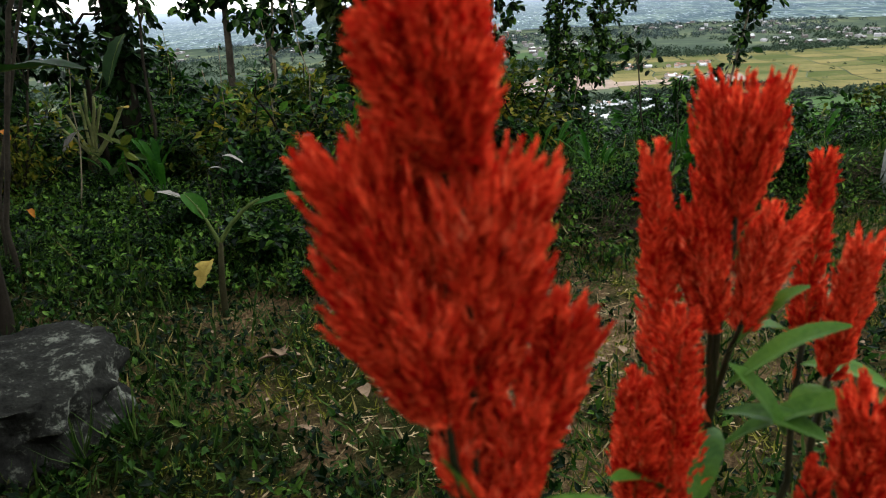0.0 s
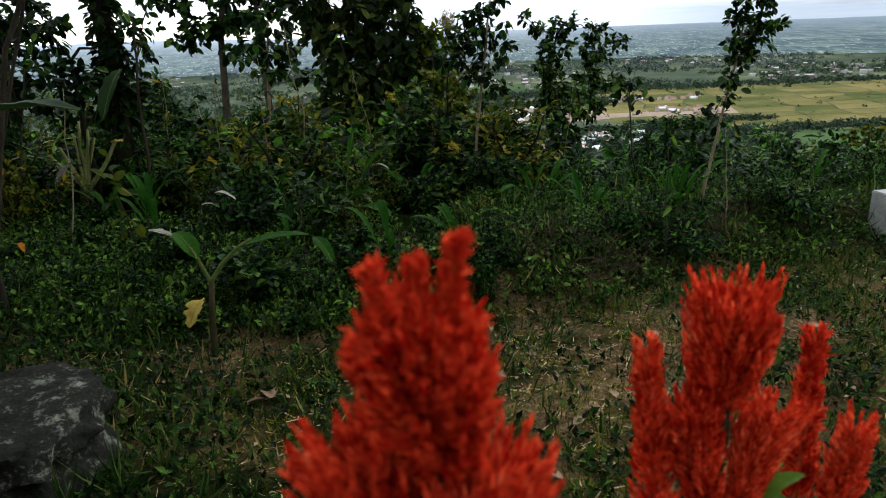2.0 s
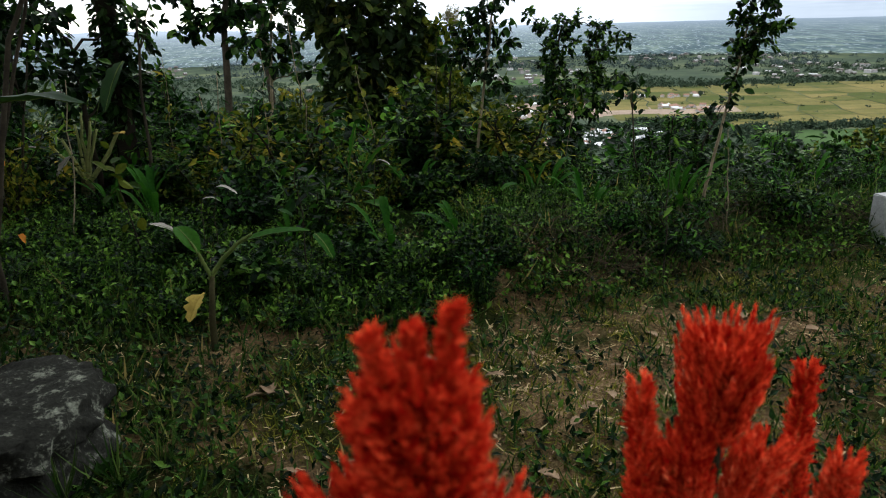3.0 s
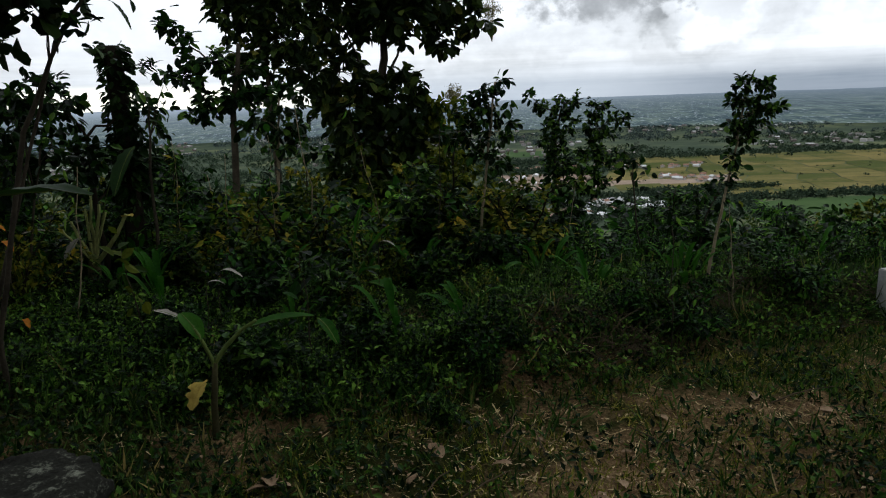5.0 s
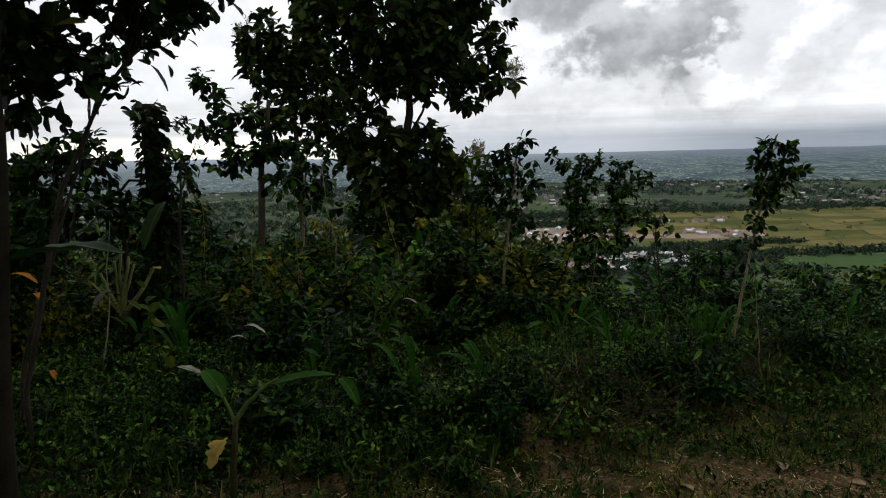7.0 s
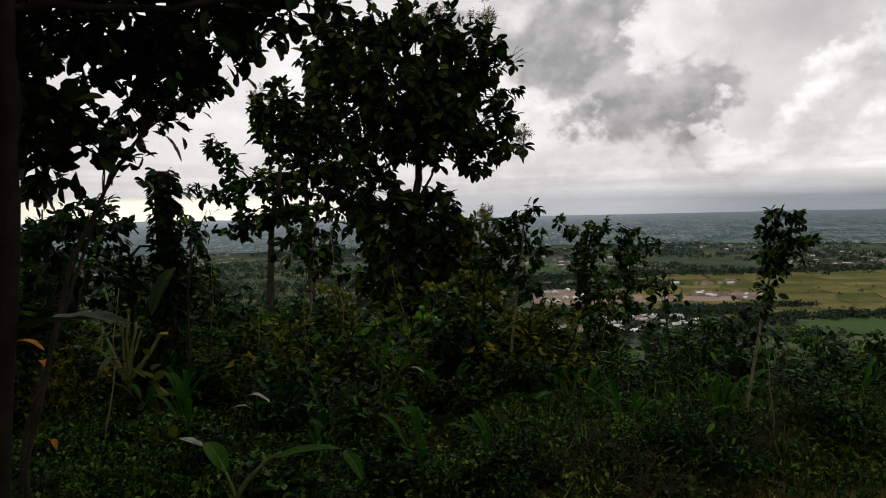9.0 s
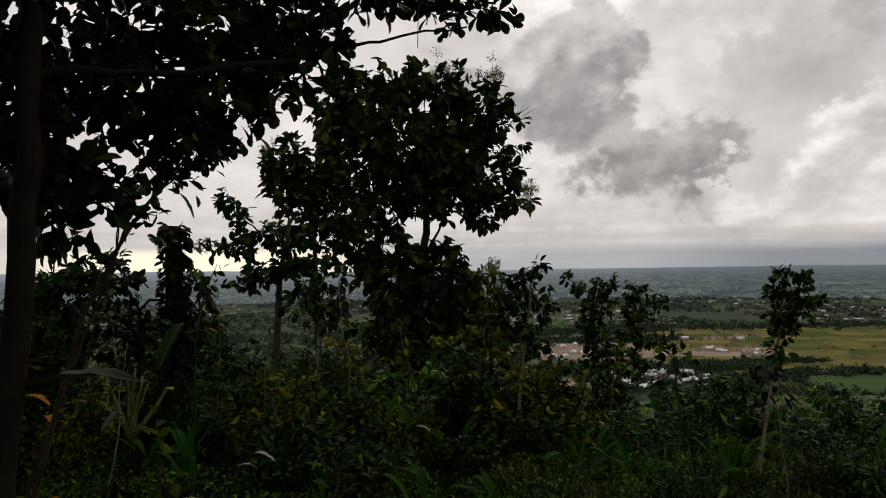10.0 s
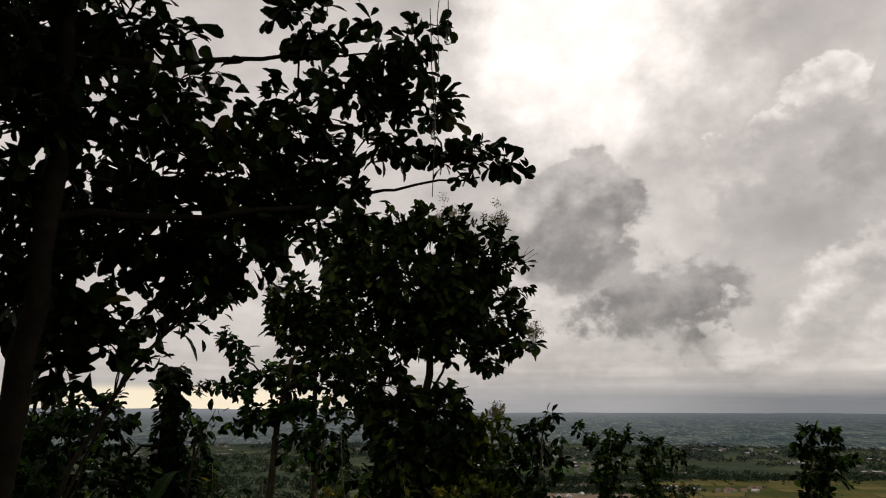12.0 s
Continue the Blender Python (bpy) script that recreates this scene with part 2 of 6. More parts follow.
LITTER = mat("dead_leaf", (0.06, 0.036, 0.018), (0.3, 0.21, 0.13), 5, 0.8, 0.3, 0.08, 0.5, 60, 0.05, (0.42, 0.35, 0.25), 0.78)
TWIG = mat("dry_twig", (0.016, 0.011, 0.007), (0.085, 0.064, 0.04), 8, 0.85, 0.3, 0, 0, 60, 0.03)
PADDY = mat("ripening_paddy", (0.055, 0.068, 0.017), (0.165, 0.135, 0.048), 0.012, 0.9, 0, 0, 0.02, 0.12, 0.02, per_object=0.35)
MEADOW = mat("green_meadow", (0.03, 0.058, 0.02), (0.05, 0.085, 0.028), 0.02, 0.9, 0, 0, 0.1, 0.2, 0.02)
BARE = mat("bare_earth", (0.14, 0.10, 0.075), (0.3, 0.235, 0.18), 0.03, 0.9, 0, 0, 0.1, 0.3, 0.02)
WOOD_FAR = mat("far_tree_crowns", (0.020, 0.034, 0.022), (0.045, 0.066, 0.036), 0.01, 0.9, 0, 0, 0.5, 0.1, 0.05)
WOOD_SLOPE = mat("slope_tree_crowns", (0.010, 0.024, 0.005), (0.03, 0.055, 0.011), 0.05, 0.9, 0, 0, 0.6, 0.5, 0.03)
# blue-green tint puts haze into the colour of the woods far out
WOOD_HAZED = mat("hazed_tree_crowns", (0.034, 0.05, 0.046), (0.06, 0.08, 0.07), 0.002, 0.9, 0, 0, 0.4, 0.02, 0.05)
WALL_PAINT = mat("house_wall", (0.3, 0.28, 0.25), (0.5, 0.48, 0.44), 0.2, 0.8, 0, 0, 0, 2, 0.1)
ROOF_LIGHT = mat("pale_metal_roof", (0.28, 0.28, 0.28), (0.62, 0.63, 0.63), 0.15, 0.6, 0, 0, 0.5, 1, 0.2, per_object=0.4)
TOWN = mat("far_town_roofs", (0.12, 0.10, 0.09), (0.3, 0.29, 0.28), 0.01, 0.7, 0, 0, 0.7, 0.1, 0.2, (0.62, 0.63, 0.64), 0.74)
ROOF_TILE = mat("brown_tile_roof", (0.12, 0.06, 0.045), (0.3, 0.17, 0.12), 0.15, 0.8, 0, 0, 0.5, 1, 0.2)
CABLE = mat("black_cable", (0.012, 0.012, 0.012), (0.03, 0.03, 0.03), 50, 0.5, 0, 0, 0, 200)


def glass():
    m = bpy.data.materials.new("bulb_glass")
    m.use_nodes = True
    b = m.node_tree.nodes["Principled BSDF"]
    b.inputs["Transmission Weight"].default_value, b.inputs["Roughness"].default_value, b.inputs["IOR"].default_value = 0.9, 0.08, 1.2
    b.inputs["Base Color"].default_value = (0.93, 0.95, 0.95, 1)
    return m


GLASS = glass()


def ground_material():
    """Trodden earth with litter in the clearing, green-black under the scrub, woods and fields on the plain."""
    m = bpy.data.materials.new("ground")
    m.use_nodes = True
    t = m.node_tree
    bsdf = t.nodes["Principled BSDF"]
    co = t.nodes.new("ShaderNodeTexCoord").outputs["Object"]

    def noise_at(scale, detail=5.0, rough=0.6):
        n = node(t, "ShaderNodeTexNoise", Scale=scale, Detail=detail, Roughness=rough)
        t.links.new(co, n.inputs["Vector"])
        return n.outputs[0]

    fine, mid, patch = noise_at(38.0, 6.0, 0.7), noise_at(5.0), noise_at(0.9, 4.0)
    earth = ramp(t, math_node(t, "ADD", math_node(t, "MULTIPLY", fine, 0.6), math_node(t, "MULTIPLY", mid, 0.4)),
                 [(0.3, (0.018, 0.012, 0.007)), (0.5, (0.12, 0.078, 0.038)), (0.68, (0.36, 0.25, 0.13))], "LINEAR")
    sward = ramp(t, fine, [(0.3, (0.006, 0.009, 0.002)), (0.7, (0.035, 0.04, 0.011))], "LINEAR")
    near = mix_color(t, ramp(t, math_node(t, "ADD", math_node(t, "MULTIPLY", patch, 0.7), math_node(t, "MULTIPLY", mid, 0.3)), [(0.44, (0, 0, 0)), (0.56, (1, 1, 1))]), earth, sward)
    slope = ramp(t, noise_at(0.4, 6.0), [(0.35, (0.006, 0.013, 0.003)), (0.65, (0.025, 0.042, 0.010))], "LINEAR")
    far = ramp(t, math_node(t, "ADD", math_node(t, "MULTIPLY", noise_at(0.0035, 4.0), 0.6), math_node(t, "MULTIPLY", noise_at(0.02, 4.0), 0.4)),
               [(0.34, (0.03, 0.045, 0.03)), (0.5, (0.05, 0.066, 0.042)), (0.6, (0.10, 0.115, 0.06)), (0.72, (0.16, 0.155, 0.095))], "LINEAR")
    sep = t.nodes.new("ShaderNodeSeparateXYZ")
    t.links.new(co, sep.inputs[0])
    plain = t.nodes.new("ShaderNodeMapRange")
    plain.inputs[1].default_value, plain.inputs[2].default_value = 330.0, 520.0
    t.links.new(sep.outputs[1], plain.inputs[0])
    down = t.nodes.new("ShaderNodeMapRange")
    down.inputs[1].default_value, down.inputs[2].default_value = 5.8, 7.4
    t.links.new(sep.outputs[1], down.inputs[0])
    near = mix_color(t, down.outputs[0], near, slope)
    c = mix_color(t, plain.outputs[0], near, far)
    t.links.new(c, bsdf.inputs["Base Color"])
    bsdf.inputs["Roughness"].default_value, bsdf.inputs["Specular IOR Level"].default_value = 0.95, 0.01
    bp = node(t, "ShaderNodeBump", Strength=1.0, Distance=0.05)
    t.links.new(fine, bp.inputs["Height"])
    t.links.new(bp.outputs[0], bsdf.inputs["Normal"])
    return m


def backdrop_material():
    """Distant plain, woods and towns running together, glowing, haze mixed into their colour."""
    m = bpy.data.materials.new("glowing_hazy_distance")
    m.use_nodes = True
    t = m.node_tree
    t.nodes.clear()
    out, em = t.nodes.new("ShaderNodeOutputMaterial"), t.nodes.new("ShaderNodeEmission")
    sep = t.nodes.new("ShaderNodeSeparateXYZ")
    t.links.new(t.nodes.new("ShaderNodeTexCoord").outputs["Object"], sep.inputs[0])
    # the plain in the camera's perspective: how far out each height stands
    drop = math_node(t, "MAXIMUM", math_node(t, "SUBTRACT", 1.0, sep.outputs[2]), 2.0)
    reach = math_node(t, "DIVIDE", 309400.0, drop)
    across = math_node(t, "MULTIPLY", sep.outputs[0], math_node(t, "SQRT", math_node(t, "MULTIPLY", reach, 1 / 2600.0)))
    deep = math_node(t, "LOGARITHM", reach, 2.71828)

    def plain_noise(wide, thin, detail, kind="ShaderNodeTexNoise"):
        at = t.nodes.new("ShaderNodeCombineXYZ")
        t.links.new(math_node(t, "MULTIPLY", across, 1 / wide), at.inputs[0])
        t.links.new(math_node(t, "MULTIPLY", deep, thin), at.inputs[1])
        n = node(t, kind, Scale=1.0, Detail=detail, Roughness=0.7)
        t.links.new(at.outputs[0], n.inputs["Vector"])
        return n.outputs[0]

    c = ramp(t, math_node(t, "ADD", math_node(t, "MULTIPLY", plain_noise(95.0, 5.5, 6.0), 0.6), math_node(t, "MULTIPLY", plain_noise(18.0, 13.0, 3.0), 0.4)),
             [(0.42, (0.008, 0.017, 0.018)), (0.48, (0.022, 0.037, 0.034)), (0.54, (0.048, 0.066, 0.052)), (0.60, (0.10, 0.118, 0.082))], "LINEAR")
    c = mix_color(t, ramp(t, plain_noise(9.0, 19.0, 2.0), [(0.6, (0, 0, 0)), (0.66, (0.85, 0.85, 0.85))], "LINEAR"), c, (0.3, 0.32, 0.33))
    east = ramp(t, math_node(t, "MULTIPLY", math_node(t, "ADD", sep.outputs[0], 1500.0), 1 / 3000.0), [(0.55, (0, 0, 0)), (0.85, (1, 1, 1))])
    # painted haze takes over with distance, darker blue to the east
    haze = math_node(t, "SUBTRACT", 1.0, math_node(t, "EXPONENT", math_node(t, "MULTIPLY", reach, -1 / 14000.0)))
    c = mix_color(t, haze, c, mix_color(t, east, (0.19, 0.212, 0.238), (0.115, 0.135, 0.158)))
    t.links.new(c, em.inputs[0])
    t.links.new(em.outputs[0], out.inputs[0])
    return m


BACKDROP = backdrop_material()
GROUND = ground_material()

# ---- building helpers ----
rng = np.random.default_rng(7)


def mesh_from(name, verts, faces, material, smooth=False):
    me = bpy.data.meshes.new(name)
    me.from_pydata(verts, [], faces)
    me.materials.append(material)
    if smooth:
        me.polygons.foreach_set("use_smooth", [True] * len(me.polygons))
    me.update()
    return me


def thing(name, at, label, category, group="", kind="", turn=0.0):
    ob = new(name)
    ob.empty_display_size = 0.1
    ob.matrix_basis = pose(*at, 0, 0, turn)
    return tagged(ob, label, category, group, kind)


def under(name, me, parent, label=""):
    """A part: a mesh given in its parent's own space."""
    ob = new(name, me)
    ob.parent = parent
    return tagged(ob, label)


def unit(v):
    return v / np.maximum(np.linalg.norm(v, axis=-1, keepdims=True), 1e-9)


def leaf_shape(kind):
    """A leaf one long along y, face up z: rows of points across it, and its faces."""
    rows = {"broad": ((0.0, 0.0), (0.25, 0.22), (0.55, 0.30), (0.82, 0.2), (1.0, 0.0)), "slim": ((0.0, 0.0), (0.3, 0.13), (0.65, 0.12), (1.0, 0.0)),
            "kite": ((0.0, 0.0), (0.5, 0.25), (1.0, 0.0)), "blunt": ((0.0, 0.0), (0.35, 0.15), (0.7, 0.27), (0.9, 0.2), (1.0, 0.0)), "blade": ((0.0, 0.03), (0.5, 0.026), (1.0, 0.0))}[kind]
    pts, faces, last = [], [], None
    for y, w in rows:
        z = -0.16 * y * y
        if w == 0:
            ids = (len(pts),)
            pts.append((0, y, z))
        elif kind == "blade":
            ids = (len(pts), len(pts) + 1)
            pts += [(-w, y, -0.5 * y * y), (w, y, -0.5 * y * y)]
        else:
            ids = (len(pts), len(pts) + 1, len(pts) + 2)
            pts += [(-w, y, z + 0.32 * w), (0, y, z), (w, y, z + 0.32 * w)]
        if last:
            a, b = last, ids
            if len(a) == len(b):
                faces += [(a[i], a[i + 1], b[i + 1], b[i]) for i in range(len(a) - 1)]
            elif len(a) == 1:
                faces += [(a[0], b[i + 1], b[i]) for i in range(len(b) - 1)]
            else:
                faces += [(a[i], a[i + 1], b[0]) for i in range(len(a) - 1)]
        last = ids
    return np.array(pts), faces


SHAPES = {k: leaf_shape(k) for k in ("broad", "slim", "kite", "blunt", "blade")}


def leaves(name, kind, at, way, size, material, twist=1.0, width=1.0):
    """One mesh of many leaves: their feet, the way each points, and its length."""
    pts, faces = SHAPES[kind]
    n = len(at)
    way = unit(np.asarray(way, float))
    ref = unit(np.array([0, 0, 1.0]) + twist * rng.normal(0, 0.45, (n, 3)))
    side = unit(np.cross(way, ref))
    up = np.cross(side, way)
    size = np.broadcast_to(np.asarray(size, float), (n,))[:, None, None]
    v = np.asarray(at)[:, None] + size * (pts[None, :, :1] * width * side[:, None] + pts[None, :, 1:2] * way[:, None] + pts[None, :, 2:] * up[:, None])
    k = len(pts)
    allf = []
    for f in faces:
        base = np.arange(n)[:, None] * k + np.array(f)[None]
        allf += base.tolist()
    # faces of one leaf need not be neighbours in the list
    return mesh_from(name, v.reshape(-1, 3).tolist(), allf, material)


class Tubes:
    """Tapered, bent tubes gathered into one mesh."""

    def __init__(self):
        self.v, self.f = [], []

    def add(self, pts, r0, r1, sides=6, rough=0.0):
        pts = [Vector(p) for p in pts]
        n, first, a = len(pts), len(self.v), None
        for i, p in enumerate(pts):
            d = (pts[min(i + 1, n - 1)] - pts[max(i - 1, 0)]).normalized()
            a = d.orthogonal() if a is None else a - d * a.dot(d)
            a.normalize()
            b = d.cross(a)
            r = r0 + (r1 - r0) * i / max(n - 1, 1)
            for s in range(sides):
                an = 2 * math.pi * s / sides
                self.v.append(p + (a * math.cos(an) + b * math.sin(an)) * r * (1 + rough * random.uniform(-1, 1)))
        for i in range(n - 1):
            for s in range(sides):
                q, w = first + i * sides + s, first + i * sides + (s + 1) % sides
                self.f.append((q, w, w + sides, q + sides))
        self.f.append(tuple(first + (n - 1) * sides + s for s in range(sides)))
        return self

    def mesh(self, name, material):
        return mesh_from(name, [tuple(v) for v in self.v], self.f, material, True)


def bend(a, b, sag=0.1, n=6, wobble=0.04):
    """A line from a to b that bows and wanders."""
    a, b = Vector(a), Vector(b)
    length = (b - a).length
    out = []
    for i in range(n + 1):
        u = i / n
        p = a.lerp(b, u)
        p.z += sag * length * 4 * u * (1 - u)
        if 0 < i < n:
            p += Vector([random.gauss(0, wobble * length * 0.5) for _ in range(3)])
        out.append(p)
    return out

# ---- the ground ----


def smooth(a, b, v):
    u = np.clip((v - a) / (b - a), 0, 1)
    return u * u * (3 - 2 * u)


def edge(x):
    """Where the trodden clearing ends and the bank begins."""
    return 5.0 + 0.55 * np.clip(np.asarray(x, float) - 0.5, 0, 3.0)


def height(x, y):
    x, y = np.asarray(x, float), np.asarray(y, float)
    floor_z = -1.53 - 0.05 * np.clip(x, -4, 4)
    z = floor_z * smooth(0.27, 1.75, y)
    lip = edge(x)
    bank = smooth(lip, lip + 1.0, y + 0.12 * np.sin(x * 2.3)) * smooth(-0.5, 0.8, x) * 0.42
    z = z + bank + 0.12 * smooth(4.6, 6.0, y) * (1 - smooth(-0.5, 1.0, x))
    fall = np.clip(y - 7.6, 0, None)
    z = z - 0.36 * fall * smooth(0, 2.5, fall)
    behind = np.clip(-y - 1.5, 0, None)
    z = z + 0.12 * behind / (1 + behind / 60)
    z = z + 0.035 * np.sin(2.1 * x + 0.7 * y) * np.sin(1.7 * y - 0.4 * x) * smooth(1.5, 2.4, np.abs(y) + 0.2 * np.abs(x))
    plain = np.full(x.shape, -118.0)
    return np.maximum(z, plain)


def build_ground():
    n = 321
    u = np.linspace(-1, 1, n)
    k = 9.0
    line = 4900 * np.sinh(k * u) / np.sinh(k)
    gx, gy = np.meshgrid(line, line + 3.5, indexing="xy")
    gz = height(gx, gy) + np.where((gy > 1.5) & (gy < 12), 0.012, 0.0) * rng.normal(0, 1, gx.shape)
    verts = np.stack([gx, gy, gz], -1).reshape(-1, 3).tolist()
    i = np.arange(n * n).reshape(n, n)
    faces = np.stack([i[:-1, :-1], i[:-1, 1:], i[1:, 1:], i[1:, :-1]], -1).reshape(-1, 4).tolist()
    ob = new("ground", mesh_from("ground", verts, faces, GROUND, True))
    tagged(ob, "hillside clearing of trodden earth above a wide plain", "ground", "", "structure")


build_ground()


def on_ground(x, y):
    return float(height(x, y))


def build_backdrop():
    """Glowing sheet with painted haze: last of the plain, low hills round the horizon."""
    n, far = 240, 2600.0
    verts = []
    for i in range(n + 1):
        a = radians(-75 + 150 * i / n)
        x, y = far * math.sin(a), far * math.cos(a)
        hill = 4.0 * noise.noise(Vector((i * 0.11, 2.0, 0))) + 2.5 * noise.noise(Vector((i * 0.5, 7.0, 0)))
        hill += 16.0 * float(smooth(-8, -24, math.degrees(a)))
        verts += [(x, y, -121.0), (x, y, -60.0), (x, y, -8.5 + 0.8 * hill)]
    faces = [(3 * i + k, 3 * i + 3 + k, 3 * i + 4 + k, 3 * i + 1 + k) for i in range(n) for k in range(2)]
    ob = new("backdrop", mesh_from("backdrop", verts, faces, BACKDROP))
    tagged(ob, "glowing backdrop of plain and low hills with blue-grey haze painted in", "backdrop", "", "structure")


build_backdrop()

# ---- the plain: fields, woods, houses ----


def sheet(name, corners, material, rise=0.35):
    verts = [(x, y, -118.0 + rise) for x, y in corners]
    return mesh_from(name, verts, [tuple(range(len(verts)))], material)


def build_fields():
    paddies = thing("paddy_fields", (0, 0, 0), "ripening yellow-green paddy fields on the plain", "field", "", "structure")
    rows, cols = 11, 15
    corner = {}
    for r in range(rows + 1):
        for c in range(cols + 1):
            y = 760 + 48 * r + 6 * rng.normal()
            corner[r, c] = (205 + 0.18 * (y - 760) + 62 * c + 5 * rng.normal(), y)
    for r in range(rows):
        for c in range(cols):
            quad = [corner[r, c], corner[r, c + 1], corner[r + 1, c + 1], corner[r + 1, c]]
            mx, my = sum(p[0] for p in quad) / 4, sum(p[1] for p in quad) / 4
            if mx > 0.8 * my or (r < 2 and c > 6 - r) or (mx < 330 and r < 3 and rng.random() < 0.5):
                continue
            inset = [(mx + (x - mx) * 0.965, my + (y - my) * 0.95) for x, y in quad]
            under("paddy", sheet("paddy", inset, PADDY, 0.3 + 0.3 * rng.random()), paddies)
    meadow = new("meadow", sheet("meadow", [(300, 640), (520, 655), (560, 735), (400, 742), (310, 715)], MEADOW, 0.5))
    tagged(meadow, "smooth green meadow below the hill", "field", "", "structure")
    strip = new("meadow", sheet("meadow", [(60, 1390), (330, 1400), (340, 1540), (70, 1530)], MEADOW, 0.5))
    tagged(strip, "light green meadow among far woods", "field", "", "structure")
    for pts in ([(62, 660), (128, 668), (138, 735), (66, 730)], [(80, 880), (215, 890), (235, 1060), (90, 1070)], [(215, 900), (400, 900), (420, 980), (230, 985)]):
        ob = new("bare_plot", sheet("bare_plot", pts, BARE, 0.45))
        tagged(ob, "bare brown earth plot on the plain", "field", "bare plots", "structure")


build_fields()


def clump_mesh(name, at, size, per, material, flat=0.75):
    """Far tree crowns, each a tuft of small facets with an uneven outline."""
    n = len(at)
    d = unit(rng.normal(0, 1, (n, per, 3)))
    d[..., 2] = np.abs(d[..., 2])
    r = 0.45 + 0.55 * rng.random((n, per, 1)) ** 0.5
    c = np.asarray(at)[:, None] + d * r * np.asarray(size)[:, None, None] * np.array([1, 1, flat * 1.5])
    tri = rng.normal(0, 1, (n, per, 3, 3))
    v = c[:, :, None] + unit(tri) * (np.asarray(size)[:, None, None, None] * 0.42)
    f = np.arange(n * per * 3).reshape(-1, 3)
    return mesh_from(name, v.reshape(-1, 3).tolist(), f.tolist(), material)


def wood(name, xs, ys, low, high, per, label, material=None):
    z = height(xs, ys)
    size = low + (high - low) * rng.random(len(xs))
    ob = new(name, clump_mesh(name, np.stack([xs, ys, z], -1), size, per, material or WOOD_FAR))
    tagged(ob, label, "trees", "", "stuff")


def build_woods():
    # tree belts along the fields' edges
    xs, ys = [], []
    for x0, y0, x1, y1, w, n in ((330, 752, 640, 775, 9, 260), (90, 780, 330, 800, 14, 260), (40, 1090, 330, 1120, 22, 300), (330, 1300, 1100, 1330, 30, 520), (60, 1240, 340, 1300, 40, 420),
                                 (230, 690, 330, 740, 16, 120), (60, 650, 330, 655, 20, 220), (40, 820, 85, 1060, 12, 90), (235, 820, 420, 845, 8, 120), (520, 620, 800, 720, 30, 200), (130, 700, 260, 725, 26, 90), (130, 765, 270, 785, 12, 90)):
        u = rng.random(n)
        xs.append(x0 + (x1 - x0) * u + rng.normal(0, w * 0.4, n))
        ys.append(y0 + (y1 - y0) * u + rng.normal(0, w, n))
    wood("tree_belts", np.concatenate(xs), np.concatenate(ys), 3.5, 7.0, 26, "dark green tree belts between the fields")
    # scattered field trees
    n = 60
    xs, ys = 230 + 700 * rng.random(n), 800 + 450 * rng.random(n)
    wood("field_trees", xs, ys, 2.0, 4.0, 20, "single trees standing among the paddies")
    # patchwork woods to the horizon
    n = 9000
    ys = 1330 + 1230 * rng.random(n)
    xs = (rng.random(n) * 2 - 1) * ys * 0.85
    keep = np.array([noise.noise(Vector((a * 0.004, b * 0.0022, 3.0))) + 0.6 * noise.noise(Vector((a * 0.015, b * 0.007, 9.0))) > -0.06 for a, b in zip(xs, ys)])
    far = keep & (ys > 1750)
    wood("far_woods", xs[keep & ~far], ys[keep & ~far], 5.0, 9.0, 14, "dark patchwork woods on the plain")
    wood("distant_woods", xs[far], ys[far], 6.0, 10.0, 12, "distant woods towards the horizon, tinted blue-green for haze", WOOD_HAZED)
    n = 2600
    ys = 380 + 900 * rng.random(n)
    xs = -0.05 * ys - 0.7 * ys * rng.random(n)
    wood("valley_woods", xs, ys, 4.0, 8.0, 22, "green woods below the hill")
    n = 700
    ys = 330 + 320 * rng.random(n)
    xs = (rng.random(n) * 1.1 - 0.2) * ys
    wood("foot_woods", xs, ys, 3.0, 6.0, 24, "green woods at the foot of the hill", WOOD_SLOPE)
    n = 1500
    ys = 32 + 300 * rng.random(n) ** 1.3
    xs = (rng.random(n) * 1.3 - 0.62) * ys
    wood("slope_woods", xs, ys, 1.2, 2.6, 34, "dark green bushes and trees down the slope", WOOD_SLOPE)


build_woods()


def house_mesh(w, d, h, roof_h):
    body = [(-w, -d, 0), (w, -d, 0), (w, d, 0), (-w, d, 0), (-w, -d, h), (w, -d, h), (w, d, h), (-w, d, h), (-w, 0, h + roof_h), (w, 0, h + roof_h)]
    bf = [(0, 1, 5, 4), (1, 2, 6, 9, 5), (2, 3, 7, 6), (3, 0, 4, 8, 7)]
    o = 0.5
    drop = roof_h * o / d
    roof = [(-w - o, -d - o, h - drop + 0.05), (w + o, -d - o, h - drop + 0.05), (w + o, 0, h + roof_h + 0.05), (-w - o, 0, h + roof_h + 0.05), (-w - o, d + o, h - drop + 0.05), (w + o, d + o, h - drop + 0.05)]
    top = [(x, y, z + 0.18) for x, y, z in roof]
    rf = [(0, 1, 2, 3), (3, 2, 5, 4), (6, 9, 8, 7), (9, 10, 11, 8), (0, 6, 7, 1), (4, 5, 11, 10), (0, 3, 9, 6), (3, 4, 10, 9), (1, 7, 8, 2), (2, 8, 11, 5)]
    return (body, bf), (roof + top, rf)


def opening(w, h, x, y, z):
    t = 0.06
    v = [(x + sx * w / 2, y + sy * t, z + sz * h / 2) for sx in (-1, 1) for sy in (-1, 1) for sz in (-1, 1)]
    return v, [(0, 1, 3, 2), (4, 6, 7, 5), (0, 4, 5, 1), (2, 3, 7, 6), (0, 2, 6, 4), (1, 5, 7, 3)]


